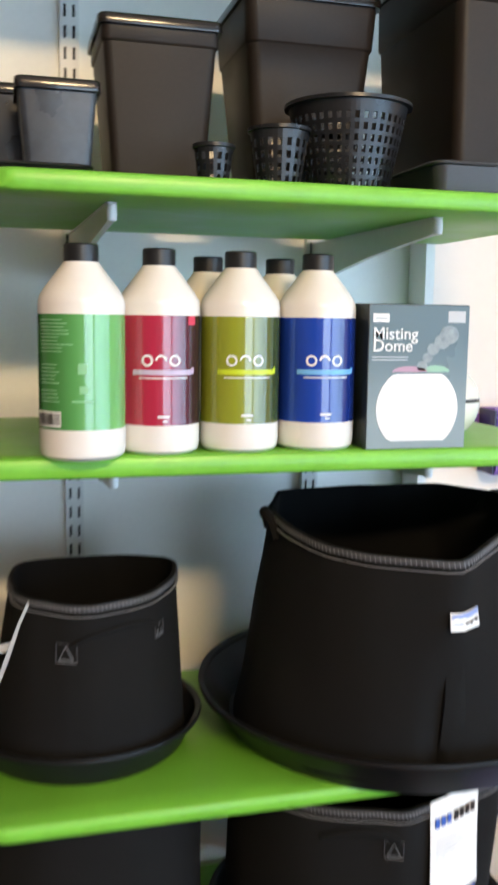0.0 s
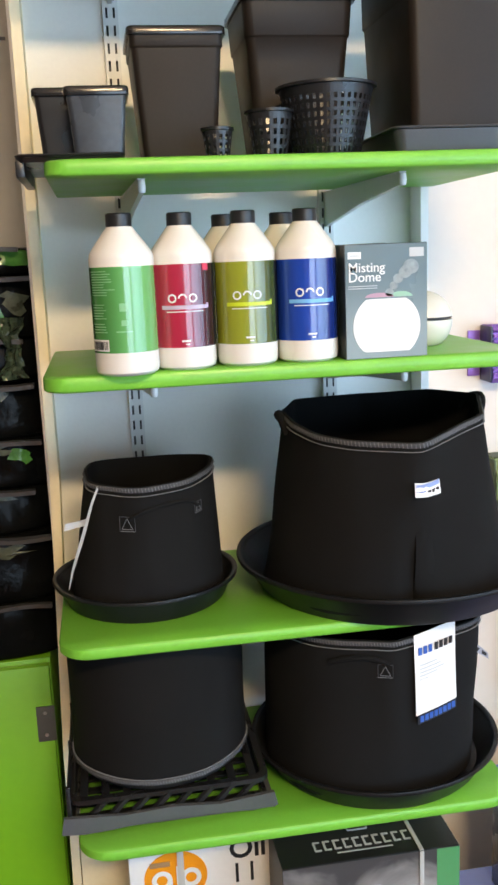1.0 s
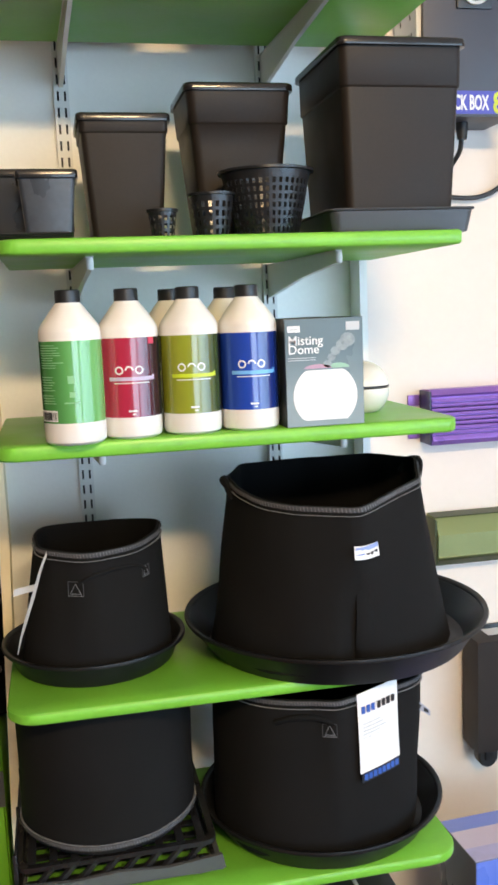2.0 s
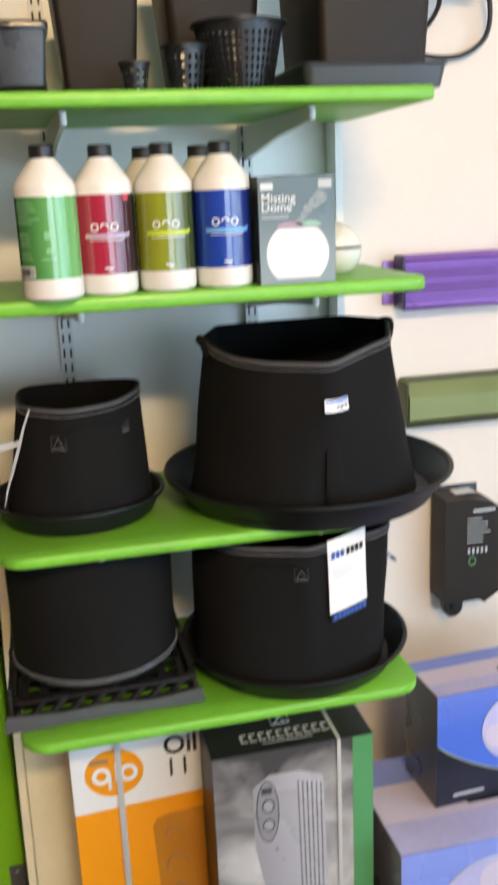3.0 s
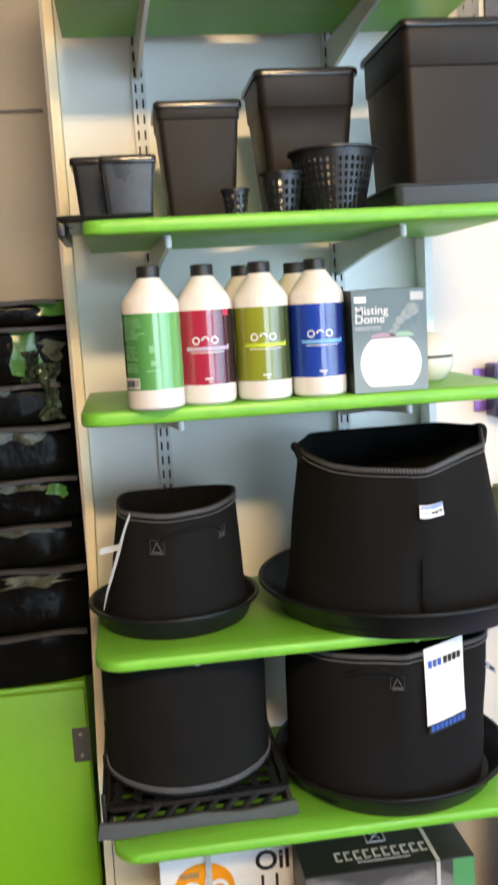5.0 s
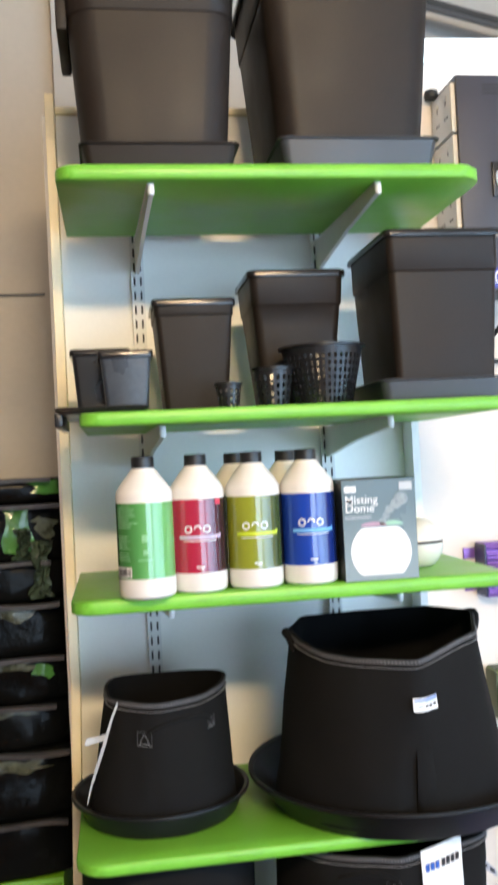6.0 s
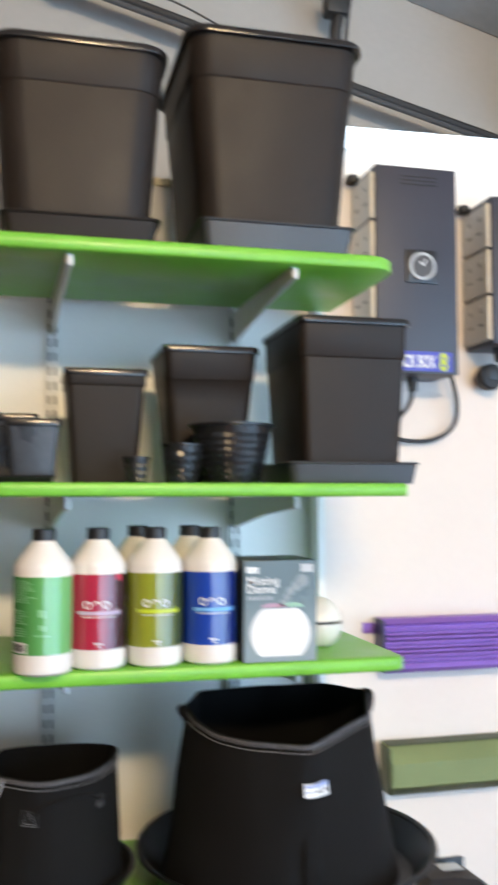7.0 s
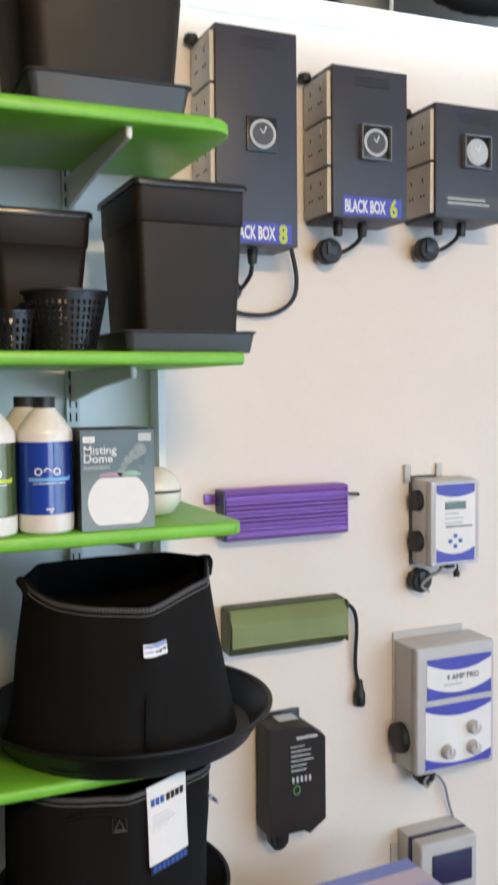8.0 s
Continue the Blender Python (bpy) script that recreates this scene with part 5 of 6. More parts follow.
mat_ = thing("floor_mat", (0, 0, FLOOR), "black rubber mat on the tiled floor", "mat")
edge = smooth_line([(-0.30, -0.295, 0), (-0.1, -0.272, 0), (0.13, -0.262, 0), (0.40, -0.28, 0), (0.8, -0.29, 0), (1.6, -0.28, 0)], 6)
ring = [Vector((p.x, p.y, 0)) for p in edge] + [Vector((1.6, -1.6, 0)), Vector((-0.45, -1.6, 0))]
rug = part("rug", loft([[p + Vector((0, 0, 0.0008)) for p in ring], [p + Vector((0, -0.001, 0.004)) for p in ring]]), MAT, mat_)


part("round_print", lathe([(0, 0.0042), (0.075, 0.0042), (0.075, 0.0048), (0, 0.0048)], 48, centre=(0.466, -0.520, 0)), ORANGE, rug, "orange round print on the mat")

scrap = thing("paper_scrap", (-0.150, -0.100, FLOOR), "small crumpled pale scrap on the tiles", "scrap")
part("paper", loft([[Vector((r_ * math.cos(a) * (1 + 0.3 * math.sin(3 * a + z * 90)), r_ * math.sin(a), z)) for a in [i * math.pi / 5 for i in range(10)]] for r_, z in ((0.006, 0.0), (0.010, 0.004), (0.007, 0.010), (0.003, 0.014))]), CREAM, scrap, smooth=0)


# ---- electrical gear on the partition ----
WY = 0.14
SCREW = ZINC


def cable(name, pts, r, parent, mat=None, label=""):
    return part(name, tube(pts, r, 8, 6), mat or CABLE, parent, label)


def plug(parent, x, y, z, r=0.024):
    """Round black mains plug hanging flat against the wall."""
    p = part("plug", lathe([(0, -0.016), (r * 0.7, -0.016), (r, -0.011), (r, 0.009), (r * 0.85, 0.014), (0, 0.014)], 32), CABLE, parent, "round black mains plug")
    p.matrix_basis = pose(x, y, z, 90, 0, 0)
    part("plug_boss", box(-r * 0.42, r * 0.42, -0.008, r * 0.7, 0.013, 0.019, 0.002), PLASTIC_GLOSS, p)
    return p


def contactor(x, z0, z1, w, sockets, timer_z, title, digit, clear, label):
    """Powder-coated steel box with stacked twin sockets on its side, a timer and a name strip."""
    d = WY - 0.021
    ob = thing("switch_box", (x, 0.021, z0), label, "switch box", "black switch boxes on the wall")
    h = z1 - z0
    part("case", box(0, w, 0, d, 0, h, 0.0025), BOXMETAL, ob)
    part("cover", box(0.001, w - 0.001, -0.0018, -0.0002, 0.001, h - 0.001, 0.0006), BOXMETAL, ob)
    sh = (h - 0.018) / sockets
    for i in range(sockets):
        a = 0.010 + sh * i
        s = part("twin_socket", box(-0.009, -0.0002, 0.012, d - 0.006, a, a + sh - 0.006, 0.002), SOCKET, ob, "cream twin mains socket")
        part("front_edge", box(-0.0092, 0.0, 0.0055, 0.0115, a, a + sh - 0.006, 0.0008), SOCKET_EDGE, s)
        for yy in (0.035, 0.080):
            for dy, dz, ww, hh in ((0, 0.20, 0.002, 0.004), (-0.006, -0.10, 0.003, 0.0025), (0.006, -0.10, 0.003, 0.0025)):
                part("pin_hole", box(-0.0098, -0.0088, yy + dy - ww, yy + dy + ww, a + sh * (0.45 + dz) - hh, a + sh * (0.45 + dz) + hh, 0), BLACK_PRINT, s)
            part("rocker", box(-0.0108, -0.0088, yy - 0.005, yy + 0.005, a + sh * 0.74 - 0.004, a + sh * 0.74 + 0.004, 0.0008), SOCKET, s)
    part("gland", lathe([(0, 0), (0.014, 0), (0.016, 0.006), (0.013, 0.016), (0, 0.018)], 20, centre=(-0.012, d - 0.018, h - 0.008)), CABLE, ob)
    for i in range(3):
        part("vent", box(w * 0.3, w * 0.75, -0.0026, -0.0018, h - 0.022 - 0.008 * i, h - 0.0195 - 0.008 * i, 0), BLACK_PRINT, ob)
    tz, tx = timer_z - z0, w * 0.5 + 0.008
    t = part("timer", box(tx - 0.033, tx + 0.033, -0.007, -0.0016, tz - 0.034, tz + 0.034, 0.002), PLASTIC_GLOSS, ob, "round dial timer")
    def disc_y(r, t0, t1, mat, name, n=40):
        p = part(name, lathe([(0, t0), (r, t0), (r, t1), (0, t1)], n), mat, t)
        p.matrix_basis = pose(tx, 0, tz, 90, 0, 0)
        return p
    disc_y(0.0285, 0.0062, 0.011, PALE, "dial_ring")
    disc_y(0.0225, 0.0112, 0.0122, PALE if digit == "" else GREY_PLASTIC, "dial_face")
    part("hand", box(-0.0012, 0.0012, -0.0138, -0.0125, 0, 0.015, 0), WHITE, t).matrix_basis = pose(tx, 0, tz, 0, 25, 0)
    part("hand", box(-0.0012, 0.0012, -0.0138, -0.0125, 0, 0.010, 0), WHITE, t).matrix_basis = pose(tx, 0, tz, 0, -40, 0)
    if clear:
        rim = bmesh.new()
        for a, b, c, e in ((-0.036, 0.036, 0.033, 0.036), (-0.036, 0.036, -0.036, -0.033), (-0.036, -0.033, -0.033, 0.033), (0.033, 0.036, -0.033, 0.033)):
            box(tx + a, tx + b, -0.016, -0.002, tz + c, tz + e, 0.001, bm=rim)
        part("clear_lid", rim, CLEAR, t, "clear plastic lid frame")
    if title:
        strip = part("name_strip", flat(rect(w * 0.13, w * 0.92, 0.005, 0.045), -0.0026), LABEL_BLUE, ob, "blue strip with white lettering")
        words(title, 0.036, WHITE, strip, (w * 0.15, -0.0030, 0.0125), stretch=0.50, bold=0.0009)
        words(digit, 0.050, YELLOW, strip, (w * 0.755, -0.0031, 0.0075), stretch=0.76, bold=0.0016)
    else:
        strip = part("name_strip", flat(rect(w * 0.12, w * 0.98, 0.022, 0.052), -0.0026), GREY_PLASTIC, ob, "grey printed strip")
        bars(2, w * 0.16, w * 0.85, 0.040, 0.010, 0.004, PALE, strip, -0.003, seed=12)
    for xx in (w * 0.22, w * 0.55):
        part("cable_gland", lathe([(0, -0.030), (0.009, -0.030), (0.011, -0.012), (0.011, 0), (0, 0)], 16, centre=(xx, 0.05, 0)), CABLE, ob)
    return ob


b8 = contactor(0.574, 1.918, 2.343, 0.177, 4, 2.136, "BLACK BOX", "8", False, "tall black switch box with eight side sockets")
b6 = contactor(0.832, 1.986, 2.297, 0.181, 3, 2.143, "BLACK BOX", "6", True, "black switch box with six side sockets")
b4 = contactor(1.086, 2.002, 2.248, 0.192, 2, 2.147, "", "", True, "small black switch box with four side sockets")
cable("lead", [(0.182, 0.06, 0.055), (0.196, 0.08, 0.03), (0.218, 0.09, -0.05), (0.210, 0.10, -0.10), (0.160, 0.105, -0.128), (0.085, 0.105, -0.125), (0.055, 0.105, -0.10)], 0.0048, b8, None, "black looped power lead")
part("gland", box(0.166, 0.186, 0.045, 0.07, 0.03, 0.075, 0.004), CABLE, b8)
cable("lead", [(0.097, 0.05, -0.02), (0.097, 0.06, -0.050), (0.088, 0.085, -0.075), (0.075, 0.1, -0.086)], 0.0048, b8)
plug(b8, 0.066, 0.10, -0.080, 0.024)
for ob, px in ((b6, 0.036), (b4, 0.036)):
    cable("lead", [(0.099, 0.05, -0.02), (0.098, 0.06, -0.034), (0.085, 0.08, -0.05), (0.06, 0.09, -0.062)], 0.0048, ob)
    plug(ob, px, 0.085, -0.058, 0.028)


def ridged(profile, x0, x1):
    return loft([[Vector((x, y, z)) for y, z in profile] for x in (x0, x1)])


# purple finned ballast
pur = thing("purple_ballast", (0.612, WY, 1.308), "purple ribbed aluminium ballast with end caps", "ballast")
h, d = 0.112, 0.056
prof = [(0, 0.004), (-d + 0.010, 0.002), (-d, 0.012)]
for i in range(9):
    z = 0.016 + 0.009 * i
    deep = 0.020 if i in (2, 3, 5, 6) else 0.009
    prof += [(-d, z), (-d - 0.0008, z + 0.003), (-d, z + 0.0055), (-d + deep, z + 0.0058), (-d + deep, z + 0.0088)]
prof += [(-d, h - 0.010), (-d + 0.012, h), (0, h - 0.002)]
part("body", ridged(prof, 0.0, 0.289), PURPLE, pur, smooth=20)
for x0, x1 in ((-0.004, -0.0002), (0.2892, 0.292)):
    part("end_cap", box(x0, x1, -d + 0.003, -0.002, 0.004, h - 0.003, 0.001), NAVY if x0 < 0 else PURPLE, pur)
for z in (0.012, 0.078):
    part("lug", box(-0.030, -0.005, -0.006, -0.001, z, z + 0.022, 0.002), PURPLE, pur)
part("lead", tube([(0.293, -0.03, 0.087), (0.312, -0.028, 0.085), (0.334, -0.026, 0.083)], 0.004, 8), CABLE, pur)

# green ballast
gb_ = thing("green_ballast", (0.621, WY, 1.064), "olive green aluminium ballast with a black lead", "ballast")
prof = [(0, 0.004), (-0.038, 0.0), (-0.057, 0.017), (-0.060, 0.020), (-0.0585, 0.023), (-0.0605, 0.066), (-0.058, 0.070), (-0.043, 0.094), (-0.039, 0.098), (0, 0.100)]
part("body", ridged(prof, 0, 0.278), OLIVE, gb_, smooth=20)
part("upper_strip", ridged([(-0.041, 0.0972), (-0.039, 0.0992), (-0.004, 0.1012), (-0.004, 0.1004), (-0.0385, 0.0985)], 0.001, 0.277), OLIVE_DARK, gb_)
part("lower_strip", ridged([(-0.0405, -0.0004), (-0.0588, 0.0158), (-0.0592, 0.0164), (-0.041, -0.0008)], 0.001, 0.271), OLIVE_DARK, gb_)
for x0, x1 in ((-0.004, -0.0002), (0.2782, 0.282)):
    part("end_cap", box(x0, x1, -0.054, -0.002, 0.004, 0.096, 0.001), OLIVE_DARK, gb_)
cord = cable("lead", [(0.282, -0.03, 0.080), (0.296, -0.028, 0.078), (0.316, -0.022, 0.055), (0.325, -0.015, 0.015), (0.323, -0.012, -0.05), (0.325, -0.011, -0.085), (0.331, -0.012, -0.11)], 0.0046, gb_, None, "black power lead")
part("connector", lathe([(0, -0.060), (0.011, -0.060), (0.013, -0.055), (0.013, -0.03), (0.009, -0.022), (0.0065, 0), (0, 0)], 20, centre=(0.333, -0.014, -0.105)), CABLE, cord)

# black ballast
bal = thing("black_ballast", (0.692, WY, 0.669), "black plastic ballast with white print and a plug", "ballast")
bal.scale = (0.84, 1, 1.0)
side = [(0.0, 0.0), (0.10, 0.0), (0.118, -0.008), (0.165, 0.018), (0.165, 0.205), (0.125, 0.230), (0.060, 0.240), (0.0, 0.240)]
part("case", loft([[Vector((x * 0.96 + 0.003, -0.01, z)) for x, z in side], [Vector((x, -0.05, z)) for x, z in side], [Vector((x * 0.97 + 0.002, -0.082, z * 0.985 + 0.001)) for x, z in side]]), PLASTIC, bal, smooth=25)
part("back_plate", box(0.02, 0.13, -0.0095, -0.001, 0.01, 0.246, 0.002), PLASTIC_GLOSS, bal)
part("top_tag", box(0.045, 0.10, -0.055, -0.02, 0.2405, 0.2415, 0.0002), PALE, bal)
bars(6, 0.062, 0.128, 0.190, 0.0105, 0.0024, PALE, bal, -0.0835, seed=14)
part("brand_mark", flat(rect(0.078, 0.138, 0.206, 0.212), -0.0836), PALE, bal)
for i in range(5):
    part("print_line", flat(rect(0.065 + 0.012 * i, 0.071 + 0.012 * i, 0.112, 0.124), -0.0836), PALE, bal)
part("seal", lathe([(0.008, 0.0828), (0.0105, 0.0828), (0.0105, 0.0836), (0.008, 0.0836), (0.008, 0.0828)], 28, cap_start=False, cap_end=False), GREEN_CARD, bal).matrix_basis = pose(0.078, 0, 0.095, 90, 0, 0)
plug(bal, 0.044, -0.045, -0.02, 0.027)

# controller with a display
ctl = thing("fan_controller", (1.100, WY, 1.218), "pale grey controller with a small display", "controller", "wall controllers")
part("case", box(0, 0.138, -0.06, -0.006, 0, 0.20, 0.005), ENCLOSURE, ctl)
lid = part("lid", box(0.002, 0.136, -0.082, -0.0605, 0.002, 0.198, 0.006), ENCLOSURE, ctl)
part("back_plate", box(-0.004, 0.084, -0.005, 0, -0.005, 0.205, 0.001), GREY_PLASTIC, ctl)
for x in (-0.012, 0.076):
    part("hook", box(x - 0.008, x + 0.008, -0.008, -0.0055, 0.190, 0.232, 0.002), ENCLOSURE, ctl)
plate = part("face_print", flat(rect(0.014, 0.124, 0.008, 0.192), -0.0828), CARD_WHITE, lid)
part("blue_arc", flat([(0.016, 0.190), (0.122, 0.190), (0.122, 0.168)] + [(0.122 - 0.106 * i / 8, 0.160 + 0.010 * abs(i / 4 - 1) ** 2) for i in range(9)], -0.0834), LABEL_BLUE, plate)
part("blue_arc", flat([(0.016, 0.010), (0.122, 0.010)] + [(0.122 - 0.106 * i / 8, 0.042 - 0.014 * (1 - abs(i / 4 - 1) ** 2)) for i in range(9)], -0.0834), LABEL_BLUE, plate)
part("display", box(0.040, 0.096, -0.0855, -0.083, 0.132, 0.150, 0.001), LCD, plate, "green-grey display")
bars(3, 0.040, 0.10, 0.120, 0.011, 0.004, PALE, plate, -0.0834, seed=21)
bars(1, 0.042, 0.116, 0.090, 0.011, 0.0035, GREY_PLASTIC, plate, -0.0834, seed=22)
for x, z in ((0.068, 0.070), (0.054, 0.058), (0.082, 0.058), (0.068, 0.046)):
    part("button", box(x - 0.005, x + 0.005, -0.0845, -0.083, z - 0.0045, z + 0.0045, 0.001), BLUE_PRINT, plate)
for x in (0.008, 0.130):
    for z in (0.008, 0.192):
        part("screw", lathe([(0, 0.081), (0.003, 0.081), (0.003, 0.0828), (0, 0.083)], 12), SCREW, lid).matrix_basis = pose(x, 0, z, 90, 0, 0)
for z in (0.055, 0.150):
    for x, s in ((0, -1), (0.138, 1)):
        p = part("outlet", lathe([(0, 0), (0.025, 0), (0.024, 0.012), (0.019, 0.014), (0, 0.014)], 28), CABLE, ctl, "round black side outlet")
        p.matrix_basis = pose(x, -0.033, z, 0, 90 * s, 0)
cable("lead", [(0.06, -0.04, 0.002), (0.058, -0.035, -0.02), (0.03, -0.02, -0.03), (0.015, -0.02, -0.015)], 0.004, ctl, GREY_CABLE)
plug(ctl, 0.012, -0.022, -0.040, 0.028)
cable("lead", [(0.055, -0.04, 0.002), (0.052, -0.05, -0.014), (0.02, -0.052, -0.028), (0.0, -0.048, -0.048), (0.02, -0.05, -0.062)], 0.003, ctl, GREY_CABLE)
cable("sensor_lead", [(0.10, -0.04, 0.002), (0.106, -0.04, -0.012), (0.110, -0.03, -0.026)], 0.002, ctl)
part("sensor", lathe([(0, -0.010), (0.007, -0.009), (0.008, 0.0), (0.004, 0.008), (0, 0.01)], 14, centre=(0.112, -0.028, -0.03)), CABLE, ctl)
part("socket_block", box(0.068, 0.088, -0.055, -0.03, -0.012, -0.0004, 0.002), CABLE, ctl)

# four amp controller
amp = thing("amp_controller", (1.052, WY, 0.745), "grey plastic controller with three knobs", "controller", "wall controllers")
amp.scale = (1.05, 1, 1.04)
part("case", box(0, 0.206, -0.078, -0.006, 0, 0.284, 0.008, 3), ENCLOSURE, amp)
alid = part("lid", box(0.0, 0.206, -0.1, -0.0785, 0.0, 0.284, 0.008, 3), ENCLOSURE, amp)
part("back_plate", box(-0.003, 0.185, -0.006, 0, -0.004, 0.300, 0.003), ENCLOSURE, amp)
up = part("upper_label", flat(rect(0.026, 0.196, 0.165, 0.256), -0.1008), CARD_WHITE, alid)
part("blue_arc", flat([(0.026, 0.256), (0.196, 0.256)] + [(0.196 - 0.17 * i / 10, 0.246 - 0.020 * (1 - abs(i / 5 - 1) ** 2)) for i in range(11)], -0.1013), LABEL_BLUE, up)
part("blue_arc", flat([(0.026, 0.165), (0.196, 0.165)] + [(0.196 - 0.17 * i / 10, 0.196 - 0.020 * (1 - abs(i / 5 - 1) ** 2)) for i in range(11)], -0.1013), LABEL_BLUE, up)
words("4 AMP PRO", 0.019, NAVY, up, (0.076, -0.1015, 0.205), stretch=0.92)
bars(1, 0.07, 0.16, 0.193, 0.01, 0.004, PALE, up, -0.1014, seed=31)
lo = part("lower_label", flat(rect(0.022, 0.196, 0.010, 0.152), -0.1008), CARD_WHITE, alid)
part("blue_arc", flat([(0.022, 0.152), (0.196, 0.152)] + [(0.196 - 0.174 * i / 10, 0.142 - 0.018 * (1 - abs(i / 5 - 1) ** 2)) for i in range(11)], -0.1013), LABEL_BLUE, lo)
part("blue_arc", flat([(0.022, 0.010), (0.196, 0.010)] + [(0.196 - 0.174 * i / 10, 0.036 - 0.018 * (1 - abs(i / 5 - 1) ** 2)) for i in range(11)], -0.1013), LABEL_BLUE, lo)
for x, z in ((0.146, 0.092), (0.078, 0.046), (0.146, 0.046)):
    kn = part("knob", lathe([(0, 0.1005), (0.0165, 0.1005), (0.015, 0.112), (0.013, 0.118), (0, 0.119)], 28), ENCLOSURE, lo, "grey turning knob")
    kn.matrix_basis = pose(x, 0, z, 90, 0, 0)
    part("pointer", box(-0.0025, 0.0025, 0.002, 0.016, 0.1185, 0.1225, 0.001), WHITE, kn)
for x in (0.012, 0.194):
    for z in (0.012, 0.272):
        part("screw", lathe([(0, 0.0995), (0.0045, 0.0995), (0.0045, 0.1012), (0, 0.1015)], 14), SCREW, alid).matrix_basis = pose(x, 0, z, 90, 0, 0)
p = part("outlet", lathe([(0, 0), (0.034, 0), (0.033, 0.014), (0.026, 0.018), (0, 0.018)], 32), CABLE, amp, "round black side outlet")
p.matrix_basis = pose(-0.0002, -0.04, 0.070, 0, -90, 0)
plug(amp, 0.055, -0.045, -0.022, 0.024)
cable("lead", [(0.07, -0.04, -0.001), (0.075, -0.05, -0.015), (0.04, -0.07, -0.028), (0.05, -0.07, -0.042), (0.09, -0.03, -0.035), (0.125, -0.02, -0.068), (0.140, -0.018, -0.118), (0.152, -0.018, -0.155)], 0.0032, amp, GREY_CABLE)

# controller at the bottom with a dark display
th = thing("thermostat", (1.068, WY, 0.416), "pale grey thermostat with a dark navy display", "controller", "wall controllers")
th.scale = (0.88, 1, 1)
part("case", box(-0.005, 0.175, -0.045, 0, 0, 0.165, 0.004), ENCLOSURE, th)
part("band", box(-0.004, 0.174, -0.058, -0.0455, 0.001, 0.164, 0.003), NAVY, th)
tl = part("lid", box(-0.005, 0.175, -0.1, -0.0585, 0, 0.165, 0.010, 3), ENCLOSURE, th)
part("display", box(0.030, 0.155, -0.1035, -0.1, 0.060, 0.135, 0.002), NAVY, tl, "dark navy display")
for x in (0.045, 0.130):
    part("button", box(x - 0.006, x + 0.006, -0.102, -0.1, 0.030, 0.036, 0.001), GREY_PLASTIC, tl)
part("lug", box(-0.028, -0.0055, -0.006, 0, 0.075, 0.130, 0.002), ENCLOSURE, th)


# ---- green cupboard and bags beside the frame ----
cup = thing("green_cupboard", (-0.252, 0.156, FLOOR), "bright green painted cupboard with grey hinges", "cupboard")
part("door", box(-1.1, -0.004, 0, 0.018, 0.012, 0.838, 0.003), GREEN_DOOR, cup)
part("carcass", box(-1.1, -0.002, 0.019, 0.32, 0.0, 0.846, 0.002), GREEN_DOOR, cup)
for z in (0.165, 0.725):
    hinge = part("hinge", box(-0.034, 0.0, -0.0035, -0.0005, z - 0.035, z + 0.035, 0.001), GREY_PLASTIC, cup, "dull grey flap hinge")
    for dz in (-0.022, 0.022):
        part("screw", lathe([(0, 0.003), (0.004, 0.003), (0.003, 0.0048), (0, 0.005)], 12), ZINC, hinge).matrix_basis = pose(-0.018, 0, z + dz, 90, 0, 0)


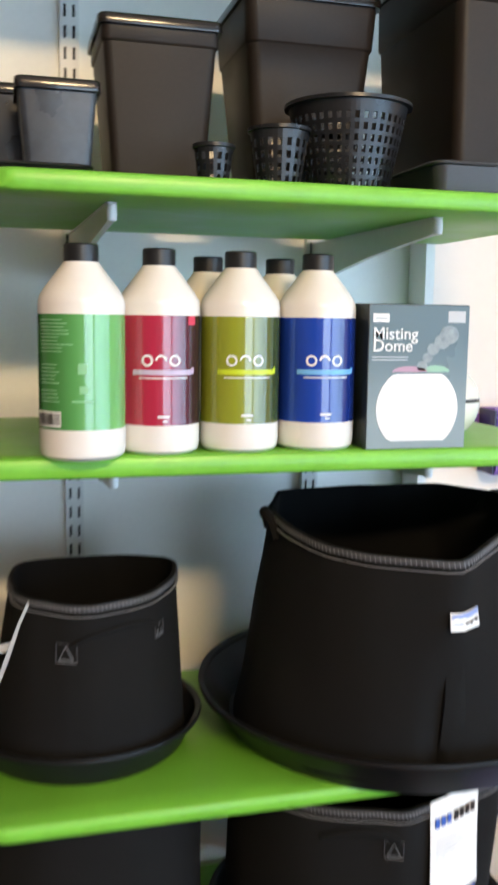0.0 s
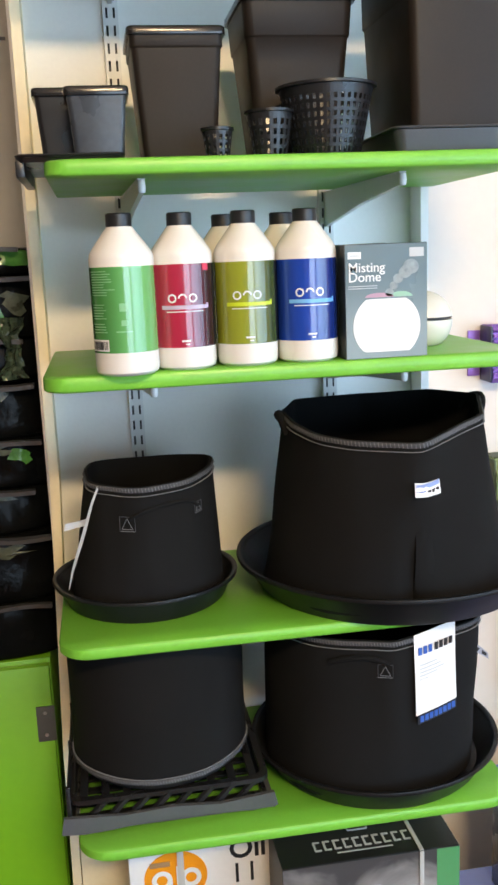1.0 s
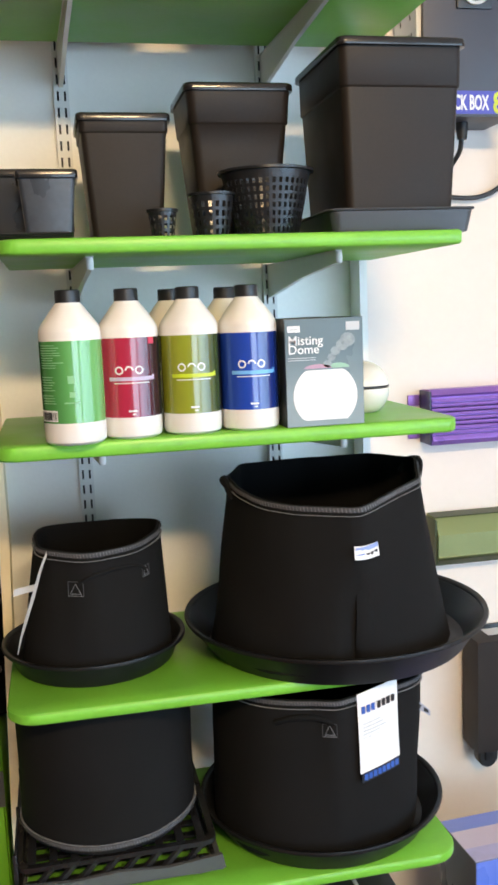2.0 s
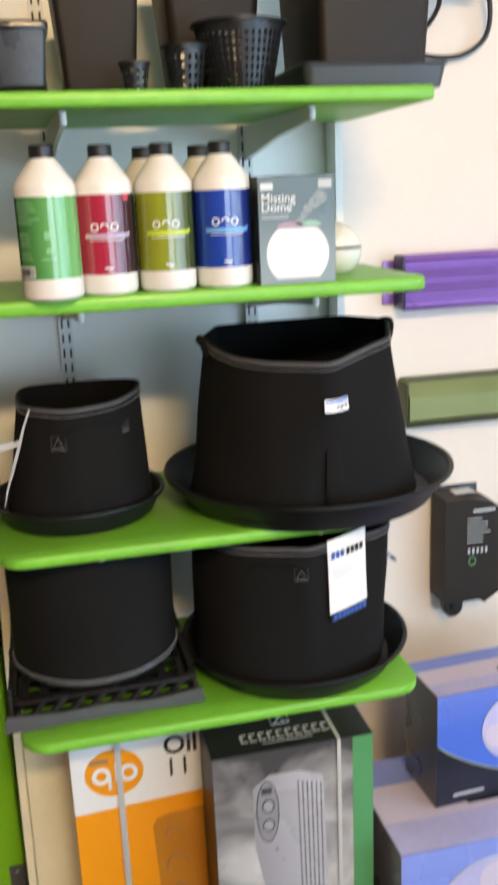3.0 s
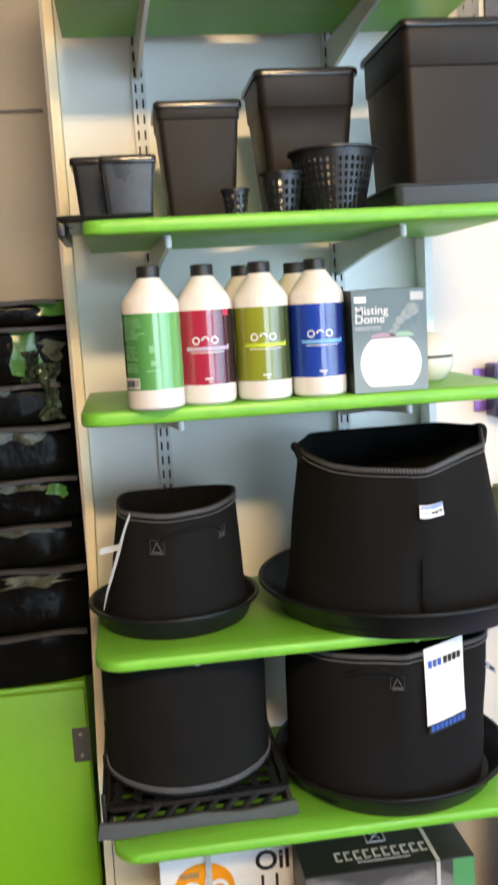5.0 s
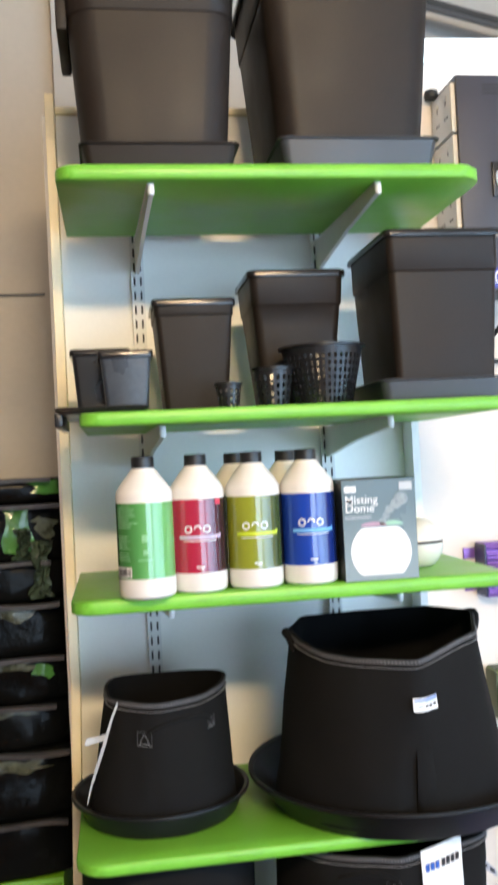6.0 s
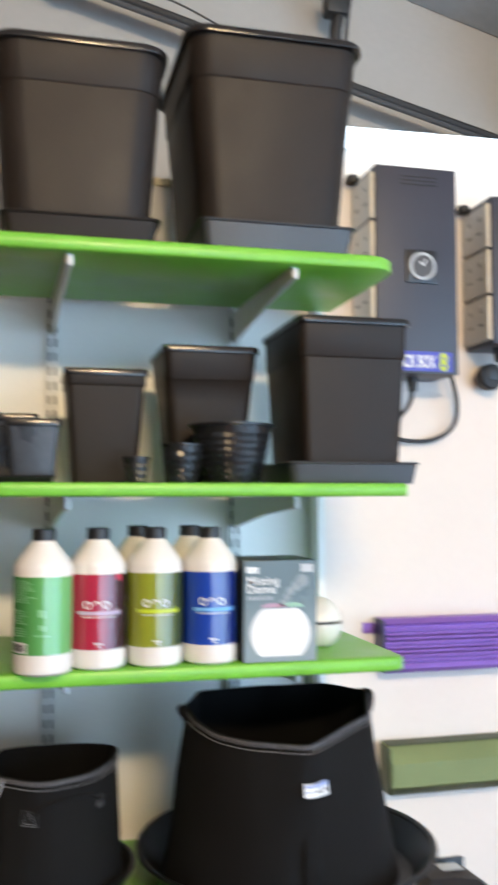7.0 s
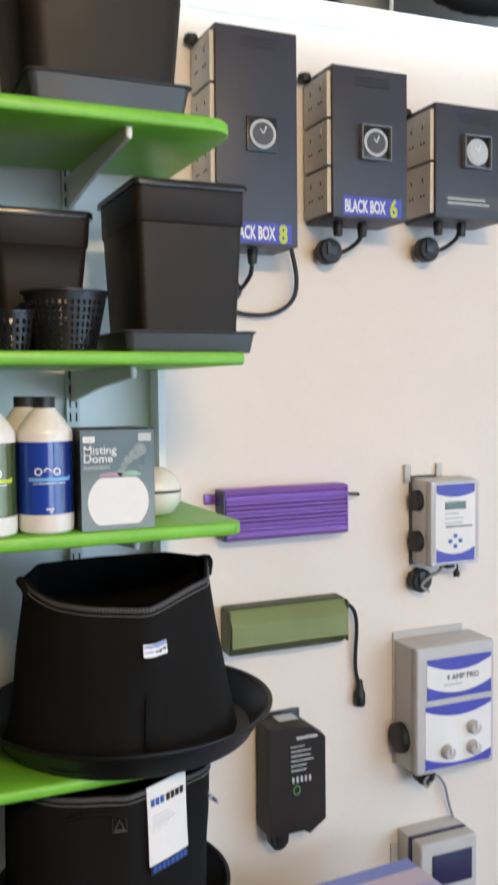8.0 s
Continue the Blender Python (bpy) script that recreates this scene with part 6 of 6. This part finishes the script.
def soil_bag(z, h, seed, dx, prints):
    """A filled plastic sack lying flat: pillow form, flat seam along the front and crumpled film."""
    ob = thing("soil_bag", (-0.57 + dx, 0.350, z), "glossy black plastic sack with green print, lying in a stack", "sack", "stacked sacks")
    nu, nv = 72, 20
    A, B = 0.365, 0.185
    v0 = Vector((seed * 3.1, seed * 1.7, 0))
    def form(u, v):
        cu, su = math.cos(u), math.sin(u)
        e = 0.36
        x = A * math.copysign(abs(cu) ** e, cu)
        y = B * math.copysign(abs(su) ** e, su)
        c = math.cos(v)
        k_ = abs(c) ** 0.38
        zz = h * 0.5 * (1 + math.copysign(abs(math.sin(v)) ** 0.75, math.sin(v)))
        p = Vector((x * (0.90 + 0.1 * k_) if k_ > 0.2 else x * k_ * 4.6, y * (0.86 + 0.14 * k_) if k_ > 0.2 else y * k_ * 4.4, zz))
        n1 = noise.noise(p * 11 + v0)
        n2 = noise.noise(p * 34 + v0)
        out = (0.010 * n1 + 0.005 * n2) * k_
        return p + Vector((out * cu, out * su, 0.004 * n1 * (1 - k_)))
    rings = [[form(2 * math.pi * i / nu, -math.pi / 2 + math.pi * (j + 0.5) / nv) for i in range(nu)] for j in range(nv)]
    part("sack", loft(rings), FILM, ob, smooth=70)
    seam = []
    for i in range(25):
        x = -0.33 + 0.66 * i / 24
        w = 0.004 * noise.noise(Vector((x * 9, seed, 0)))
        seam.append([Vector((x, -0.184 + w, h - 0.007 + w)), Vector((x, -0.196 + w, h - 0.009 + 2 * w)), Vector((x, -0.197 + w, h - 0.001 + 2 * w)), Vector((x, -0.184 + w, h + w))])
    part("seam", loft(seam), SEAM, ob, "dull grey welded seam")
    for m, x0, x1, f0, f1 in prints:
        rows = []
        for j in range(5):
            f = f0 + (f1 - f0) * j / 4
            v0_ = math.pi * (f - 0.5)
            row = []
            for i in range(13):
                x = x0 + (x1 - x0) * i / 12 + 0.034 * noise.noise(Vector((j * 1.3, seed * 2.7, x0 * 9))) * (1 - i / 6)
                cu = math.copysign(min(1, abs(x) / A) ** (1 / 0.36), x)
                v = v0_ + 0.22 * noise.noise(Vector((x * 30, seed, f0 * 7)))
                p = form(-math.acos(max(-1, min(1, cu))), v)
                row.append(p + Vector((0, -0.0022, 0.0012)))
            rows.append(row)
        part("print", loft(rows, False, False, closed=False), m, ob, "printed patch on the film", smooth=70)
    return ob


TAIL = material("clear_crumpled_film", (0.045, 0.066, 0.042), 0.12, vary=0.7, scale=30, fine=60, bump=0.8, depth=0.01)


def film_tail(place, w, h, seed):
    """Crumpled end of a sack's film that droops over the next one."""
    ob = thing("film_tail", place, "crumpled dark green film end hanging from a sack", "film")
    rows = []
    for j in range(15):
        f = j / 14
        row = []
        for i in range(9):
            g = i / 8 - 0.5
            p = Vector((g * w * (1 - 0.45 * math.sin(math.pi * f)) + 0.014 * noise.noise(Vector((f * 5, seed, 0))), 0, -f * h))
            p.y = -0.016 * noise.noise(Vector((g * 4, f * 7, seed))) - 0.010 * math.sin(f * 9 + g * 5)
            row.append(p)
        rows.append(row)
    bm = loft(rows, False, False, closed=False)
    part("film", bm, TAIL, ob, smooth=15)


SEAM = material("grey_film_seam", (0.060, 0.060, 0.063), 0.35, vary=0.3, scale=30, bump=0.5, depth=0.006)
stack = [0.817, 0.933, 1.068, 1.158, 1.250, 1.355, 1.435, 1.547]
tops = stack[1:] + [1.597]
PR = [], [(FILM_WHITE, 0.17, 0.28, 0.60, 0.74)], [(FILM_WHITE, 0.16, 0.29, 0.62, 0.80)], [(FILM_WHITE, 0.17, 0.27, 0.60, 0.78), (FILM_GREEN, 0.275, 0.30, 0.5, 0.66)], [(FILM_WHITE, 0.16, 0.285, 0.58, 0.80)], [(FILM_WHITE, 0.18, 0.24, 0.62, 0.78)], [(FILM_GREEN, 0.225, 0.270, 0.28, 0.80), (FILM_WHITE, 0.285, 0.315, 0.45, 0.62), (FILM_WHITE, 0.19, 0.29, 0.82, 0.88)], [(FILM_GREEN, 0.300, 0.345, 0.45, 0.75), (FILM_WHITE, 0.20, 0.30, 0.70, 0.82)]
film_tail((-0.268, 0.152, 1.475), 0.050, 0.110, 4)
film_tail((-0.300, 0.150, 1.500), 0.040, 0.060, 9)
for i, (a, b) in enumerate(zip(stack, tops)):
    soil_bag(a, b - a, i + 1, 0.012 * math.sin(i * 2.3), PR[i])


# ---- floor tiles ----
for name in ("radiator_box", "heater_box", "fan_box", "fan_box.001", "green_cupboard"):
    bpy.data.objects[name].scale = (1.047, 1.047, 1.072 if name == "heater_box" else 1.047)


def floor_tiles():
    s, gap = 0.208, 0.003
    me = None
    floor = bpy.data.objects["floor_base"]
    for i in range(-8, 9):
        for j in range(-10, 4):
            if me is None:
                bm = box(-(s - gap) / 2, (s - gap) / 2, -(s - gap) / 2, (s - gap) / 2, -0.006, 0, 0.0015, 1)
                me = bpy.data.meshes.new("tile")
                bm.to_mesh(me)
                bm.free()
                me.materials.append(TILE)
            ob = new("tile", me)
            ob.parent = floor
            ob.matrix_basis = pose(i * s - 0.124, j * s - 0.016, FLOOR + random.Random(i * 40 + j).uniform(-0.0008, 0.0), 0, 0, 0)


def tile_field():
    """The rest of the floor's tiles, out of reach of the camera, as one sheet of separate pieces."""
    s, g = 0.208, 0.102
    verts, faces = [], []
    for i in range(-12, 17):
        for j in range(-36, 4):
            x, y = i * s - 0.124, j * s - 0.016
            if (-8 <= i <= 8 and -10 <= j <= 3) or not (X0 < x < X1 and Y0 < y < Y1):
                continue
            k_ = len(verts)
            z = FLOOR + random.Random(i * 40 + j).uniform(-0.0008, 0.0)
            for e, h_ in ((0, -0.006), (0, -0.0012), (0.0012, 0)):
                verts += [(x - g + e, y - g + e, z + h_), (x + g - e, y - g + e, z + h_), (x + g - e, y + g - e, z + h_), (x - g + e, y + g - e, z + h_)]
            for r in (0, 4):
                faces += [(k_ + r + a, k_ + r + (a + 1) % 4, k_ + r + 4 + (a + 1) % 4, k_ + r + 4 + a) for a in range(4)]
            faces.append((k_ + 8, k_ + 9, k_ + 10, k_ + 11))
    me = bpy.data.meshes.new("tile_field")
    me.from_pydata(verts, [], faces)
    me.materials.append(TILE)
    ob = new("tile_field", me)
    ob.parent = bpy.data.objects["floor_base"]
    tagged(ob, kind="stuff")


floor_tiles()
tile_field()
